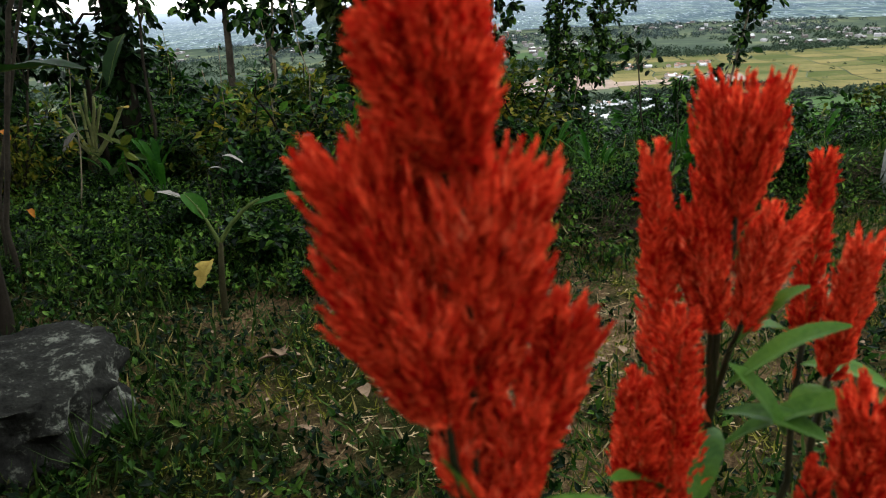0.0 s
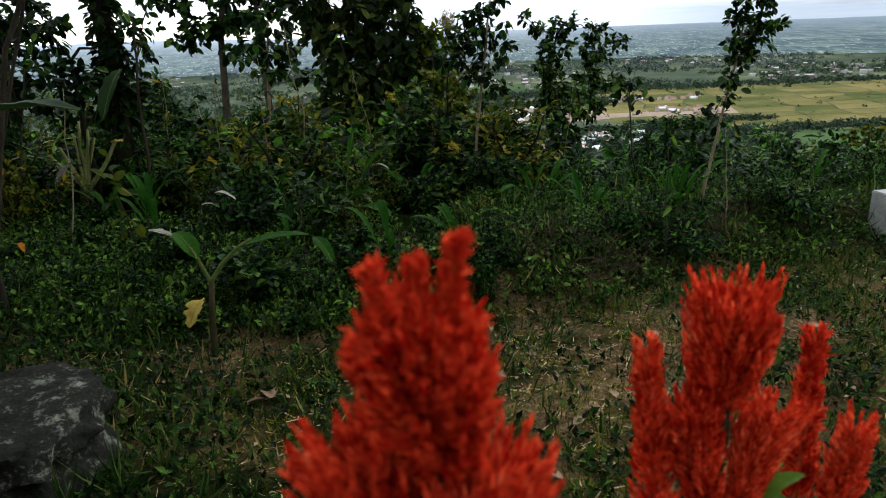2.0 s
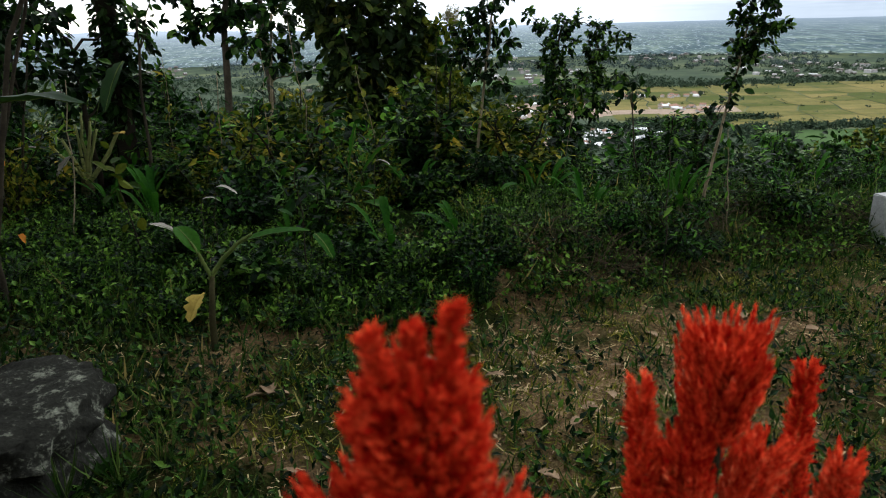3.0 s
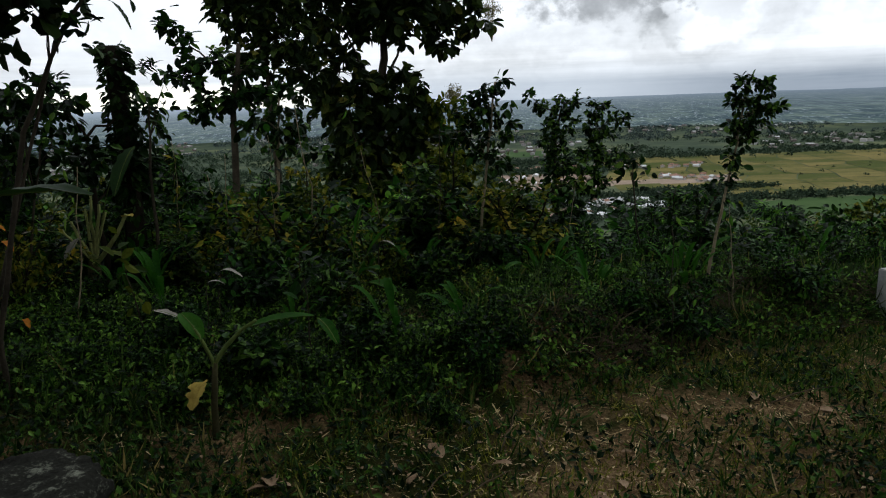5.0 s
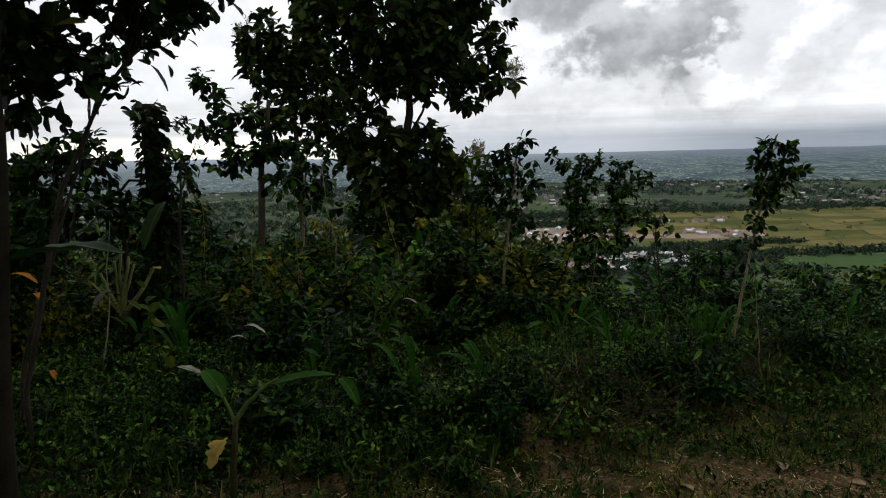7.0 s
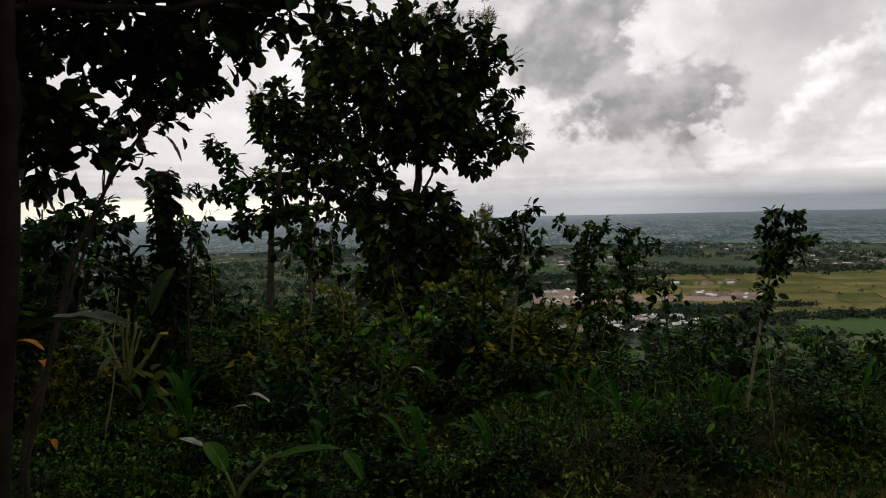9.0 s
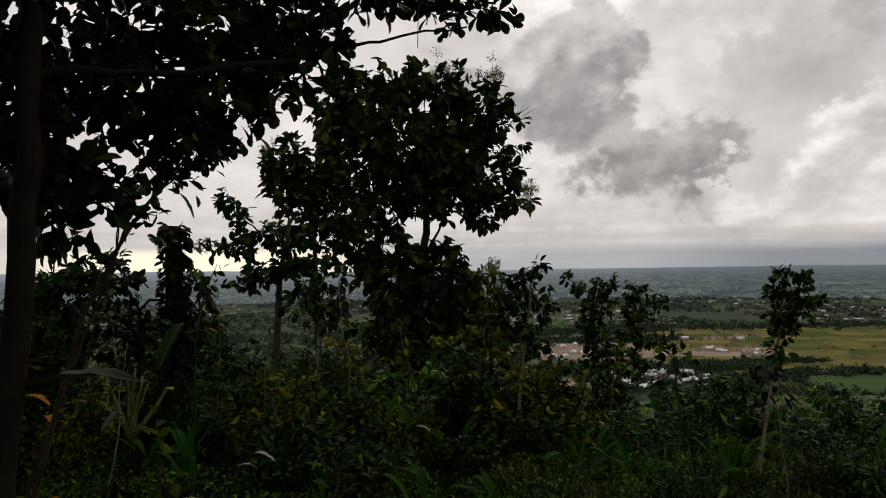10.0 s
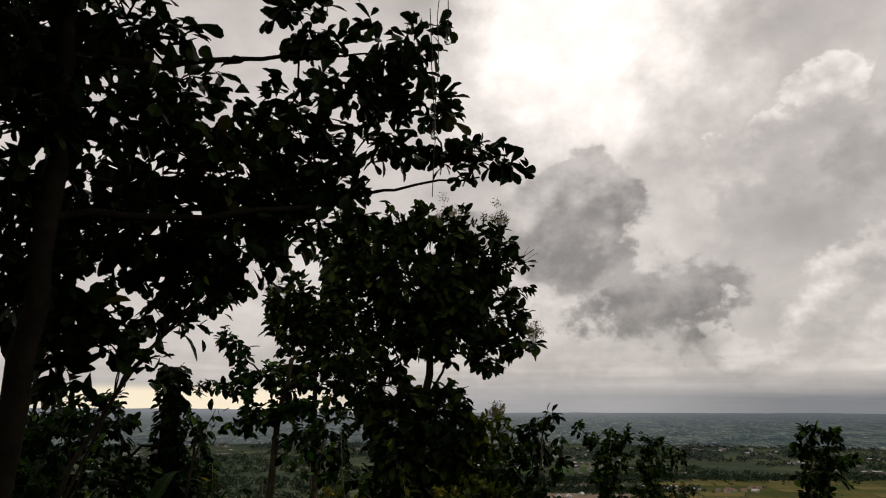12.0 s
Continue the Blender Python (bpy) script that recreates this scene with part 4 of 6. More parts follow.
def build_scrub_trees():
    """Airy young trees that stand in the scrub, two kinds and their copies."""
    kinds = []
    for k, (material, leaf, size) in enumerate(((LEAF_DEEP_SHADE, "broad", 0.14), (LEAF, "slim", 0.17), (LEAF_WARM, "broad", 0.11))):
        x = -40 - 5 * k
        blobs = [(x + random.gauss(0, 0.22), random.gauss(0, 0.2), z, random.uniform(0.22, 0.42), random.uniform(0.16, 0.3)) for z in (0.9, 1.2, 1.5, 1.8, 2.1, 2.4, 2.7)]
        ob = build_tree("scrub_tree", ("dark broad-leaved young tree in the scrub", "green narrow-leaved young tree in the scrub", "yellowing young tree in the scrub")[k], (x, 0, 0), [(x, 0, 0), (x + 0.05, 0, 1.2), (x - 0.03, 0, 2.0), (x + 0.06, 0, 2.8)], 0.03,
                        blobs, leaf, size, 210, material, BARK_DARK, 7, "young trees in the scrub")
        kinds.append([ob, False])
    random.seed(21)
    spots = [(random.uniform(-0.75, -0.02) * y - 0.3, y, random.uniform(-0.5, 0.25), random.choice((0, 0, 1, 1, 2))) for y in (8.6, 9.0, 9.5, 10.0, 10.4, 10.8, 11.3, 11.8, 12.3, 12.8, 13.4, 14.0, 14.6, 15.2, 16.0, 17.0, 18.0, 19.0, 9.3, 10.6, 11.6, 13.0)]
    spots += [(-5.6, 7.6, 0.5, 2), (-5.0, 6.9, 0.2, 0), (-6.2, 8.2, 0.8, 0), (0.15, 9.6, 0.35, 2), (-0.35, 9.2, 0.2, 0), (3.3, 9.6, -0.42, 1), (3.8, 9.9, -0.5, 0), (2.9, 9.2, -0.55, 1), (5.8, 11.5, -0.95, 1), (0.85, 9.4, -0.2, 2), (1.3, 9.0, -0.6, 0), (6.8, 10.5, -0.8, 2)]
    spots += [(0.82, 12.0, -0.50, 2), (0.46, 13.0, -0.31, 2), (1.26, 11.0, -0.80, 2)]
    spots += [(-6.5, 9.5, 1.3, 0), (-7.2, 11.0, 1.5, 1), (-5.6, 8.6, 0.5, 1)]
    for x, y, top, k in spots:
        z = on_ground(x, y) - 0.02
        s = (top - z) / 2.95
        m = pose(x, y, z, 0, 0, random.uniform(0, 360)) @ Matrix.Diagonal((0.6 + 0.35 * s, 0.6 + 0.35 * s, s, 1))
        ob, used = kinds[k]
        if used:
            copy_thing(ob, Matrix()).matrix_basis = m
        else:
            ob.matrix_basis, kinds[k][1] = m, True
    random.seed(5)


build_scrub_trees()


def build_bushes():
    """Six kinds of bush, then copies over the bank and down the slope."""
    made = []
    for k, (leaf, size, material, n, label) in enumerate((("broad", 0.11, LEAF, 900, "dense green bush of broad leaves on the slope"), ("slim", 0.12, LEAF, 950, "green bush of narrow leaves on the slope"),
                                                        ("broad", 0.085, HERB, 1000, "fresh green small-leaved bush on the slope"), ("broad", 0.13, LEAF_DEEP_SHADE, 1050, "broad-leaved bush with leaves coloured dark for shade"),
                                                        ("kite", 0.08, LEAF_WARM, 900, "yellowing bush with small leaves"), ("slim", 0.15, HERB, 600, "loose green shrub with long leaves"))):
        ob = thing("bush", (0, 0, -150), label, "bush", "bushes of the slope")
        tubes, ends = Tubes(), []
        for _ in range(11):
            a = random.uniform(0, 6.28)
            tip = Vector((math.cos(a) * random.uniform(0.15, 0.62), math.sin(a) * random.uniform(0.15, 0.62), random.uniform(0.4, 1.0)))
            line = bend((0, 0, 0), tip, 0.05, 5, 0.08)
            tubes.add(line, 0.016, 0.004, 5)
            ends += line[2:]
        under("branchwork", tubes.mesh("branchwork", BARK_DARK), ob)
        e = np.array([tuple(p) for p in ends])
        pick = e[rng.integers(0, len(e), n)]
        at = pick + rng.normal(0, 0.075, (n, 3)) * np.array([1.3, 1.3, 0.7])
        at[:, 2] = np.maximum(at[:, 2], 0.02)
        way = (at - np.array([0, 0, 0.4])) * 0.8 + rng.normal(0, 0.6, (n, 3)) - np.array([0, 0, 0.15])
        under("foliage", leaves("foliage", leaf, at, way, size * (0.55 + 0.8 * rng.random(n)), material), ob)
        made.append([ob, False])

    def put(k, x, y, tall):
        ob, used = made[k]
        wide = tall * random.uniform(0.9, 1.3)
        m = pose(x, y, on_ground(x, y) - 0.03, random.gauss(0, 4), random.gauss(0, 4), random.uniform(0, 360)) @ Matrix.Diagonal((wide, wide, tall, 1))
        if used:
            c = copy_thing(ob, Matrix())
            c.matrix_basis = m
        else:
            ob.matrix_basis, made[k][1] = m, True

    random.seed(11)
    # left rows favour the dark kind, so their shade sits in leaf colour
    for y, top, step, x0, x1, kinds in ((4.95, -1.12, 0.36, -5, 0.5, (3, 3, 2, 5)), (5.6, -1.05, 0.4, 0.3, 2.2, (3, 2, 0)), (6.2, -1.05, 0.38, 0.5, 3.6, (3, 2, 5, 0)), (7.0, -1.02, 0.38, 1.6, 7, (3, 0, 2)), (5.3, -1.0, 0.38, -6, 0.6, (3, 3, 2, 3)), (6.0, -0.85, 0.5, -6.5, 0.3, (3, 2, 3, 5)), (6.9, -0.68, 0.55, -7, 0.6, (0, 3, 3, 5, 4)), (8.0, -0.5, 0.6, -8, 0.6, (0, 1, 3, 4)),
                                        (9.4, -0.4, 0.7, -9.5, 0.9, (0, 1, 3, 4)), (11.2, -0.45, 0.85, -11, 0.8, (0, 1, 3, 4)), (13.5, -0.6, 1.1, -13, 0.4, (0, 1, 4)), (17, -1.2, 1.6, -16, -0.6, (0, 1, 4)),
                                        (6.6, -1.0, 0.42, 0.4, 7, (1, 2, 5, 0)), (7.5, -0.92, 0.5, 0.6, 8, (1, 2, 0, 5)), (8.8, -0.95, 0.6, 1.0, 9.5, (0, 1, 2, 2)), (10.5, -1.05, 0.75, 1.0, 11, (0, 1, 2, 4)),
                                        (13, -1.5, 0.95, 1.2, 13, (0, 1, 2, 4)), (16.5, -2.15, 1.2, 1.4, 16, (0, 1, 4, 2)), (21, -3.05, 1.5, 1.5, 20, (0, 1, 2)), (27, -4.4, 2.0, 1.5, 25, (0, 1, 4))):
        x = x0
        while x < x1:
            yy = y + random.uniform(-0.35, 0.35) * (1 + 0.04 * y)
            if x > 0.7 and yy < float(edge(x)) + 0.3 or 4.0 < x < 6.2 and yy < 7.6:
                x += 0.3
                continue
            tall = 0.9 * max(0.3, top + random.uniform(-0.35, 0.2) * (0.6 + 0.05 * y) - on_ground(x, yy))
            if 6.4 < yy < 8.3 and -0.6 < x / yy < -0.48 or 2.3 < x < 3.2 and 5.8 < yy < 7.3:
                tall = min(tall, 0.32)
            put(random.choice(kinds), x, yy, tall)
            x += step * random.uniform(0.7, 1.3) * 1.15

    for x, y, tall in ((-5.3, 6.5, 0.9), (-4.75, 7.1, 1.0), (-5.9, 7.4, 1.2), (-4.9, 5.9, 0.6), (0.9, 8.6, 1.1), (0.55, 9.1, 1.4), (-2.2, 8.6, 1.3)):
        put(4, x, y, tall)


build_bushes()
random.seed(5)


# ---- bananas ----


def banana_leaf(foot, tip, width, arch=0.12, petiole=0.25, torn=0.0, n=14):
    """A long blade folded along its rib, with its stalk; some edges torn between the veins."""
    line = bend(foot, tip, arch, n, 0.006)
    v, f = [], []
    for i, p in enumerate(line):
        d = (line[min(i + 1, n)] - line[max(i - 1, 0)]).normalized()
        s = d.cross(Vector((0, 0, 1))).normalized()
        up = s.cross(d)
        u = max(0.0, (i / n - petiole) / (1 - petiole))
        w = 0.05 * width if i / n < petiole else width * 0.5 * max(0.02, math.sin(math.pi * min(1, u * 0.93 + 0.05)) ** 0.6)
        w1, w2 = w * (1 - torn * random.random()), w * (1 - torn * random.random())
        v += [p - s * w1 + up * w1 * 0.3, p - s * w1 * 0.5 + up * w1 * 0.22, p, p + s * w2 * 0.5 + up * w2 * 0.22, p + s * w2 + up * w2 * 0.3]
        if i:
            for q in range(4):
                a = (i - 1) * 5 + q
                f.append((a, a + 1, a + 6, a + 5))
    return [tuple(p) for p in v], f, line


def add_blade(ob, foot, tip, width, material, label="", **kw):
    v, f, line = banana_leaf(foot, tip, width, **kw)
    leaf = under("leaf", mesh_from("leaf", v, f, material, True), ob, label)
    under("midrib", Tubes().add(line, max(0.006, width * 0.05), 0.003, 6).mesh("midrib", BANANA_PALE if material is not BANANA_DRY else BANANA_DRY), leaf)


def build_bananas():
    z = on_ground(-1.75, 4.4)
    ob = thing("banana_plant", (-1.75, 4.4, z), "young banana plant with three leaves in the scrub's edge", "banana plant")
    rel = lambda x, y, h: (x + 1.75, y - 4.4, h - z)
    under("trunk", Tubes().add([rel(-1.75, 4.4, z), rel(-1.74, 4.4, -1.2), rel(-1.70, 4.40, -0.87)], 0.03, 0.02, 8).mesh("trunk", STEM_DARK), ob)
    under("leaf_stalk", Tubes().add(bend(rel(-1.70, 4.40, -0.90), rel(-1.80, 4.35, -0.60), 0.03, 5, 0.01), 0.017, 0.009, 7).mesh("leaf_stalk", BANANA_PALE), ob, "pale green leaf stalk")
    under("leaf_stalk", Tubes().add(bend(rel(-1.72, 4.40, -0.90), rel(-1.38, 4.40, -0.57), 0.09, 6, 0.006), 0.02, 0.011, 7).mesh("leaf_stalk", BANANA_PALE), ob, "pale green leaf stalk")
    add_blade(ob, rel(-1.76, 4.34, -0.68), rel(-1.94, 4.50, -0.53), 0.15, BANANA, arch=0.08, petiole=0.03)
    add_blade(ob, rel(-1.82, 4.40, -0.60), rel(-2.18, 4.60, -0.53), 0.08, BANANA_WHITE, "bleached dry leaf end", arch=0.06, petiole=0.4, torn=0.4)
    add_blade(ob, rel(-1.51, 4.40, -0.64), rel(-1.00, 4.55, -0.60), 0.14, BANANA, arch=0.05, petiole=0.12)
    add_blade(ob, rel(-0.96, 4.50, -0.61), rel(-0.82, 4.40, -0.77), 0.13, BANANA, arch=0.12, petiole=0.02, torn=0.2)
    add_blade(ob, rel(-1.76, 4.36, -0.99), rel(-1.83, 4.20, -1.14), 0.17, BANANA_DRY, "yellow withered hanging leaf", arch=0.16, petiole=0.15, torn=0.5)

    z = on_ground(-4.5, 8.2)
    ob = thing("banana_plant", (-4.5, 8.2, z), "banana plant with cut pale leaf stalks in shade", "banana plant")
    rel = lambda x, y, h: (x + 4.5, y - 8.2, h - z)
    under("trunk", Tubes().add([rel(-4.5, 8.2, z), rel(-4.48, 8.2, -1.4), rel(-4.42, 8.2, -0.92)], 0.11, 0.075, 10, 0.05).mesh("trunk", STEM_DARK), ob)
    for tx, tz, w in ((-4.24, -0.2, 0.022), (-4.33, -0.1, 0.02), (-4.17, -0.3, 0.02), (-4.42, -0.25, 0.018), (-4.62, -0.4, 0.022), (-4.75, -0.5, 0.018)):
        under("leaf_stalk", Tubes().add(bend(rel(-4.42, 8.2, -0.95), rel(tx, 8.15, tz), 0.02, 5, 0.02), w * 1.3, w * 0.7, 7).mesh("leaf_stalk", BANANA_STALK), ob, "pale cut leaf stalk")
    under("leaf_stalk", Tubes().add(bend(rel(-4.4, 8.15, -0.95), rel(-3.9, 8.1, -0.33), -0.08, 6, 0.01), 0.035, 0.02, 7).mesh("leaf_stalk", BANANA_STALK), ob, "pale cut leaf stalk")
    add_blade(ob, rel(-3.95, 8.1, -0.36), rel(-3.78, 8.0, -0.34), 0.12, BANANA_DRY, "yellow leaf stub", arch=0.05, petiole=0.05)
    add_blade(ob, rel(-4.5, 8.1, -0.6), rel(-4.62, 7.9, -0.86), 0.16, BANANA_WHITE, "bleached hanging dead leaf", arch=0.1, petiole=0.05, torn=0.5)
    add_blade(ob, rel(-4.7, 8.1, -0.55), rel(-5.1, 7.9, -0.5), 0.13, BANANA_WHITE, "bleached hanging dead leaf", arch=0.1, petiole=0.3, torn=0.5)
    add_blade(ob, rel(-4.38, 8.2, -0.9), rel(-3.5, 7.7, 0.5), 0.05, BANANA, arch=0.2, petiole=0.9)
    # dark leaf colour puts shade on this hanging blade
    add_blade(ob, rel(-3.52, 7.7, 0.5), rel(-3.68, 7.4, -0.02), 0.28, LEAF_DEEP_SHADE, arch=0.1, petiole=0.02, torn=0.3)

    z = on_ground(-1.15, 7.0)
    ob = thing("banana_plant", (-1.15, 7.0, z), "slender banana plant with upright stalks in the scrub", "banana plant")
    rel = lambda x, y, h: (x + 1.15, y - 7.0, h - z)
    under("trunk", Tubes().add([rel(-1.15, 7, z), rel(-1.1, 7, -1.25), rel(-1.06, 7, -1.0)], 0.05, 0.03, 8).mesh("trunk", STEM_DARK), ob)
    for x, y, h, w in ((-0.88, 6.9, -0.15, 0.1), (-0.5, 6.8, -0.32, 0.15), (-1.5, 6.7, -0.95, 0.2), (-1.35, 6.6, -1.35, 0.28), (-0.7, 6.5, -0.75, 0.18), (-0.55, 6.7, -1.05, 0.2)):
        add_blade(ob, rel(-1.06, 7.0, -1.05), rel(x, y, h), w, BANANA, arch=0.12, petiole=0.4, torn=0.2)

    z = on_ground(-3.5, 4.3)
    ob = thing("banana_plant", (-3.6, 4.4, z), "banana plant with one broad level leaf beside the tree", "banana plant")
    rel = lambda x, y, h: (x + 3.6, y - 4.4, h - z)
    under("trunk", Tubes().add([rel(-3.6, 4.4, z), rel(-3.6, 4.4, -0.4), rel(-3.55, 4.4, 0.2)], 0.08, 0.05, 9, 0.05).mesh("trunk", STEM_DARK), ob)
    # the level blade's dark colour stands in for a backlit underside
    add_blade(ob, rel(-3.55, 4.4, 0.15), rel(-2.2, 4.0, 0.4), 0.26, LEAF_DEEP_SHADE, arch=0.08, petiole=0.15, torn=0.15)
    add_blade(ob, rel(-3.55, 4.4, 0.15), rel(-4.4, 4.9, 0.9), 0.3, BANANA, arch=0.15, petiole=0.2, torn=0.2)
    # broad-leaved herb in the gap on the right
    z = on_ground(1.05, 6.8)
    ob = thing("banana_plant", (0.95, 6.9, z), "small banana shoot with pale drooping leaves", "banana plant")
    rel = lambda x, y, h: (x - 0.95, y - 6.9, h - z)
    under("trunk", Tubes().add([rel(0.95, 6.9, z), rel(0.96, 6.9, -1.0)], 0.03, 0.018, 7).mesh("trunk", BANANA_PALE), ob)
    for x, y, h, w in ((1.08, 6.7, -1.2, 0.13), (0.75, 6.8, -0.62, 0.12), (1.15, 6.9, -0.6, 0.12), (0.6, 6.7, -0.85, 0.13)):
        add_blade(ob, rel(0.96, 6.9, -1.02), rel(x, y, h), w, BANANA, arch=0.25, petiole=0.2, torn=0.1)


build_bananas()


def build_column():
    """A dead palm trunk wrapped in creeper."""
    z = on_ground(-4.16, 8.9)
    ob = thing("creeper_trunk", (-4.16, 8.9, z), "dead upright trunk wrapped in dark creeper leaves", "tree trunk")
    top = 1.72 - z
    under("trunk", Tubes().add([(0, 0, 0), (0, 0, top * 0.5), (0.0, 0, top * 0.85), (-0.02, 0, top)], 0.13, 0.11, 10, 0.08).mesh("trunk", BARK_DARK), ob)
    n = 520
    a = 6.28 * rng.random(n)
    h = top * (0.3 + 0.72 * rng.random(n))
    at = np.stack([0.13 * np.cos(a), 0.13 * np.sin(a), h], -1)
    way = np.stack([np.cos(a), np.sin(a), -0.6 + 0.3 * rng.normal(0, 1, n)], -1) + rng.normal(0, 0.4, (n, 3))
    under("creeper", leaves("creeper", "broad", at, way, 0.09 + 0.07 * rng.random(n), CREEPER), ob, "dark creeper leaves")
    tubes = Tubes().add(bend((0, 0, top * 0.9), (0.5, -0.1, top * 0.88), 0.12, 5), 0.012, 0.004, 5)
    under("side_branch", tubes.mesh("side_branch", BARK_DARK), ob)
    n = 60
    at = np.stack([0.15 + 0.38 * rng.random(n), rng.normal(-0.05, 0.05, n), top * 0.92 + rng.normal(0, 0.04, n)], -1)
    under("side_foliage", leaves("side_foliage", "slim", at, rng.normal(0, 0.6, (n, 3)) + np.array([0.6, 0, 0.1]), 0.09 + 0.06 * rng.random(n), CREEPER), ob)


build_column()


def build_stems():
    """The leaning bare stem and its fellows, and a tall stick of a sapling."""
    for pts, r, label in (([(-3.62, 5.0, -1.5), (-3.6, 5.0, -0.83), (-3.15, 5.0, 0.77), (-2.75, 5.0, 1.47), (-2.3, 5.0, 2.0)], 0.026, "leaning slim bare stem at the clearing's edge"),
                          ([(-3.75, 5.1, -1.5), (-3.65, 5.1, -0.6), (-3.05, 5.1, 0.95), (-2.8, 5.1, 1.6)], 0.02, "leaning slim bare stem at the clearing's edge"),
                          ([(-4.9, 7.4, -1.9), (-4.7, 7.4, -0.6), (-4.4, 7.4, 0.6)], 0.022, "thin bare stem in the scrub"),
                          ([(-3.55, 8.0, -2.0), (-3.5, 8.0, 0.2), (-3.4, 8.0, 1.0)], 0.024, "thin bare stem in the scrub"),
                          ([(3.6, 9.5, -2.4), (3.75, 9.5, -0.9), (3.95, 9.5, -0.45)], 0.016, "thin bare stem in the scrub"),
                          ([(2.75, 9.0, -2.0), (2.6, 9.0, -0.7), (2.55, 9.0, 0.0)], 0.016, "thin bare stem in the scrub")):
        b = (pts[0][0], pts[0][1], on_ground(pts[0][0], pts[0][1]) - 0.02)
        ob = thing("bare_stem", b, label, "tree", "bare stems")
        line = []
        rel = [Vector(b) - Vector(b)] + [Vector(p) - Vector(b) for p in pts[1:]]
        for i in range(len(rel) - 1):
            line += bend(rel[i], rel[i + 1], 0, 4, 0.02)[:-1]
        line.append(rel[-1])
        under("stem", Tubes().add(line, r, r * 0.45, 7, 0.06).mesh("stem", BARK), ob)
        tubes = Tubes()
        tip = line[-1]
        for _ in range(4):
            tubes.add(bend(line[-3], tip + Vector((random.gauss(0, 0.2), random.gauss(0, 0.15), random.uniform(0, 0.25))), 0.03, 4), r * 0.35, r * 0.12, 5)
        under("twig_spray", tubes.mesh("twig_spray", BARK), ob)
        n = 40
        at = np.array(tuple(tip)) + rng.normal(0, 0.16, (n, 3))
        under("foliage", leaves("foliage", "broad", at, rng.normal(0, 0.6, (n, 3)) - np.array([0, 0, 0.2]), 0.08 + 0.08 * rng.random(n), LEAF_DEEP_SHADE), ob)
    # one large leaf hangs from a thread-like stalk
    ob = thing("hanging_leaf", (-2.96, 6.3, 1.76), "single curled dark leaf hanging from a twig", "leaf")
    v, f, line = banana_leaf((0.0, 0, 0.12), (0.16, 0, -0.14), 0.1, arch=0.12, petiole=0.1)
    under("blade", mesh_from("blade", v, f, LEAF_DEEP_SHADE, True), ob)
    under("stalk", Tubes().add(bend((0.0, 0, 0.12), (-0.05, 0, 0.42), 0.03, 4), 0.004, 0.003, 5).mesh("stalk", BARK), ob)


build_stems()


def build_wisps():
    """Pale seed sprays standing above the teak's crown."""
    for x, y, z, rx, rz in WISP:
        ob = thing("seed_spray", (x, y, z - rz * 1.6), "pale feathery seed spray above the teak crown", "seed spray", "seed sprays")
        tubes = Tubes()
        ends = []
        for _ in range(14):
            e = Vector((random.gauss(0, rx * 0.55), random.gauss(0, rx * 0.5), rz * 1.6 + random.gauss(0, rz * 0.5)))
            tubes.add(bend((0, 0, -0.6), e, 0.05, 4), 0.02, 0.006, 4)
            ends.append(tuple(e))
        under("stalk", tubes.mesh("stalk", LEAF_WISP), ob)
        e = np.array(ends)[rng.integers(0, 14, 700)] + rng.normal(0, rx * 0.22, (700, 3))
        under("seed_head", leaves("seed_head", "kite", e, rng.normal(0, 1, (700, 3)), 0.05 + 0.07 * rng.random(700), LEAF_WISP), ob)["kind"] = "stuff"
    ob = thing("dead_branch", (1.5, 27.0, 6.6), "bare dead branch sticking out of the teak crown", "branch")
    tubes = Tubes().add(bend((-0.6, 0, -0.5), (0.7, 0, 0.9), 0.08, 5, 0.05), 0.03, 0.01, 5)
    for e in ((0.9, 0, 0.75), (0.5, 0, 1.0), (0.85, 0, 0.35), (0.2, 0, 0.7)):
        tubes.add(bend((0.2, 0, 0.35), e, 0.03, 4, 0.05), 0.018, 0.006, 4)
    under("twig_spray", tubes.mesh("twig_spray", BARK), ob)


build_wisps()


def build_bulb():
    ob = thing("light_bulb", (-0.38, 5.5, 4.47), "unlit clear light bulb hanging on a black cable", "light bulb")
    prof = [(0.012, 0.055), (0.014, 0.04), (0.022, 0.02), (0.031, -0.005), (0.032, -0.022), (0.024, -0.042), (0.01, -0.051), (0.002, -0.053)]
    v, f, s = [], [], 14
    for r, z in prof:
        v += [(r * math.cos(6.2832 * i / s), r * math.sin(6.2832 * i / s), z) for i in range(s)]
    for k in range(len(prof) - 1):
        f += [(k * s + i, k * s + (i + 1) % s, (k + 1) * s + (i + 1) % s, (k + 1) * s + i) for i in range(s)]
    under("glass", mesh_from("glass", v, f, GLASS, True), ob, "clear glass bulb")
    under("socket", Tubes().add([(0, 0, 0.05), (0, 0, 0.08), (0, 0, 0.12)], 0.019, 0.015, 12).mesh("socket", CABLE), ob, "black lamp socket")
    under("cable", Tubes().add(bend((0, 0, 0.11), (0.02, 0.1, 1.3), 0.01, 8, 0.006), 0.0045, 0.0045, 6).mesh("cable", CABLE), ob, "black cable")
    w = thing("loose_cable", (-0.42, 5.5, 5.3), "thin black cable hanging through the branches", "cable")
    under("cable", Tubes().add(bend((0, 0, 0.6), (-0.1, 0.1, -2.3), 0.0, 10, 0.006), 0.004, 0.004, 6).mesh("cable", CABLE), w)

    copy_thing(ob, pose(-0.5, 5.5, 3.55, 0, 0, 40))


build_bulb()


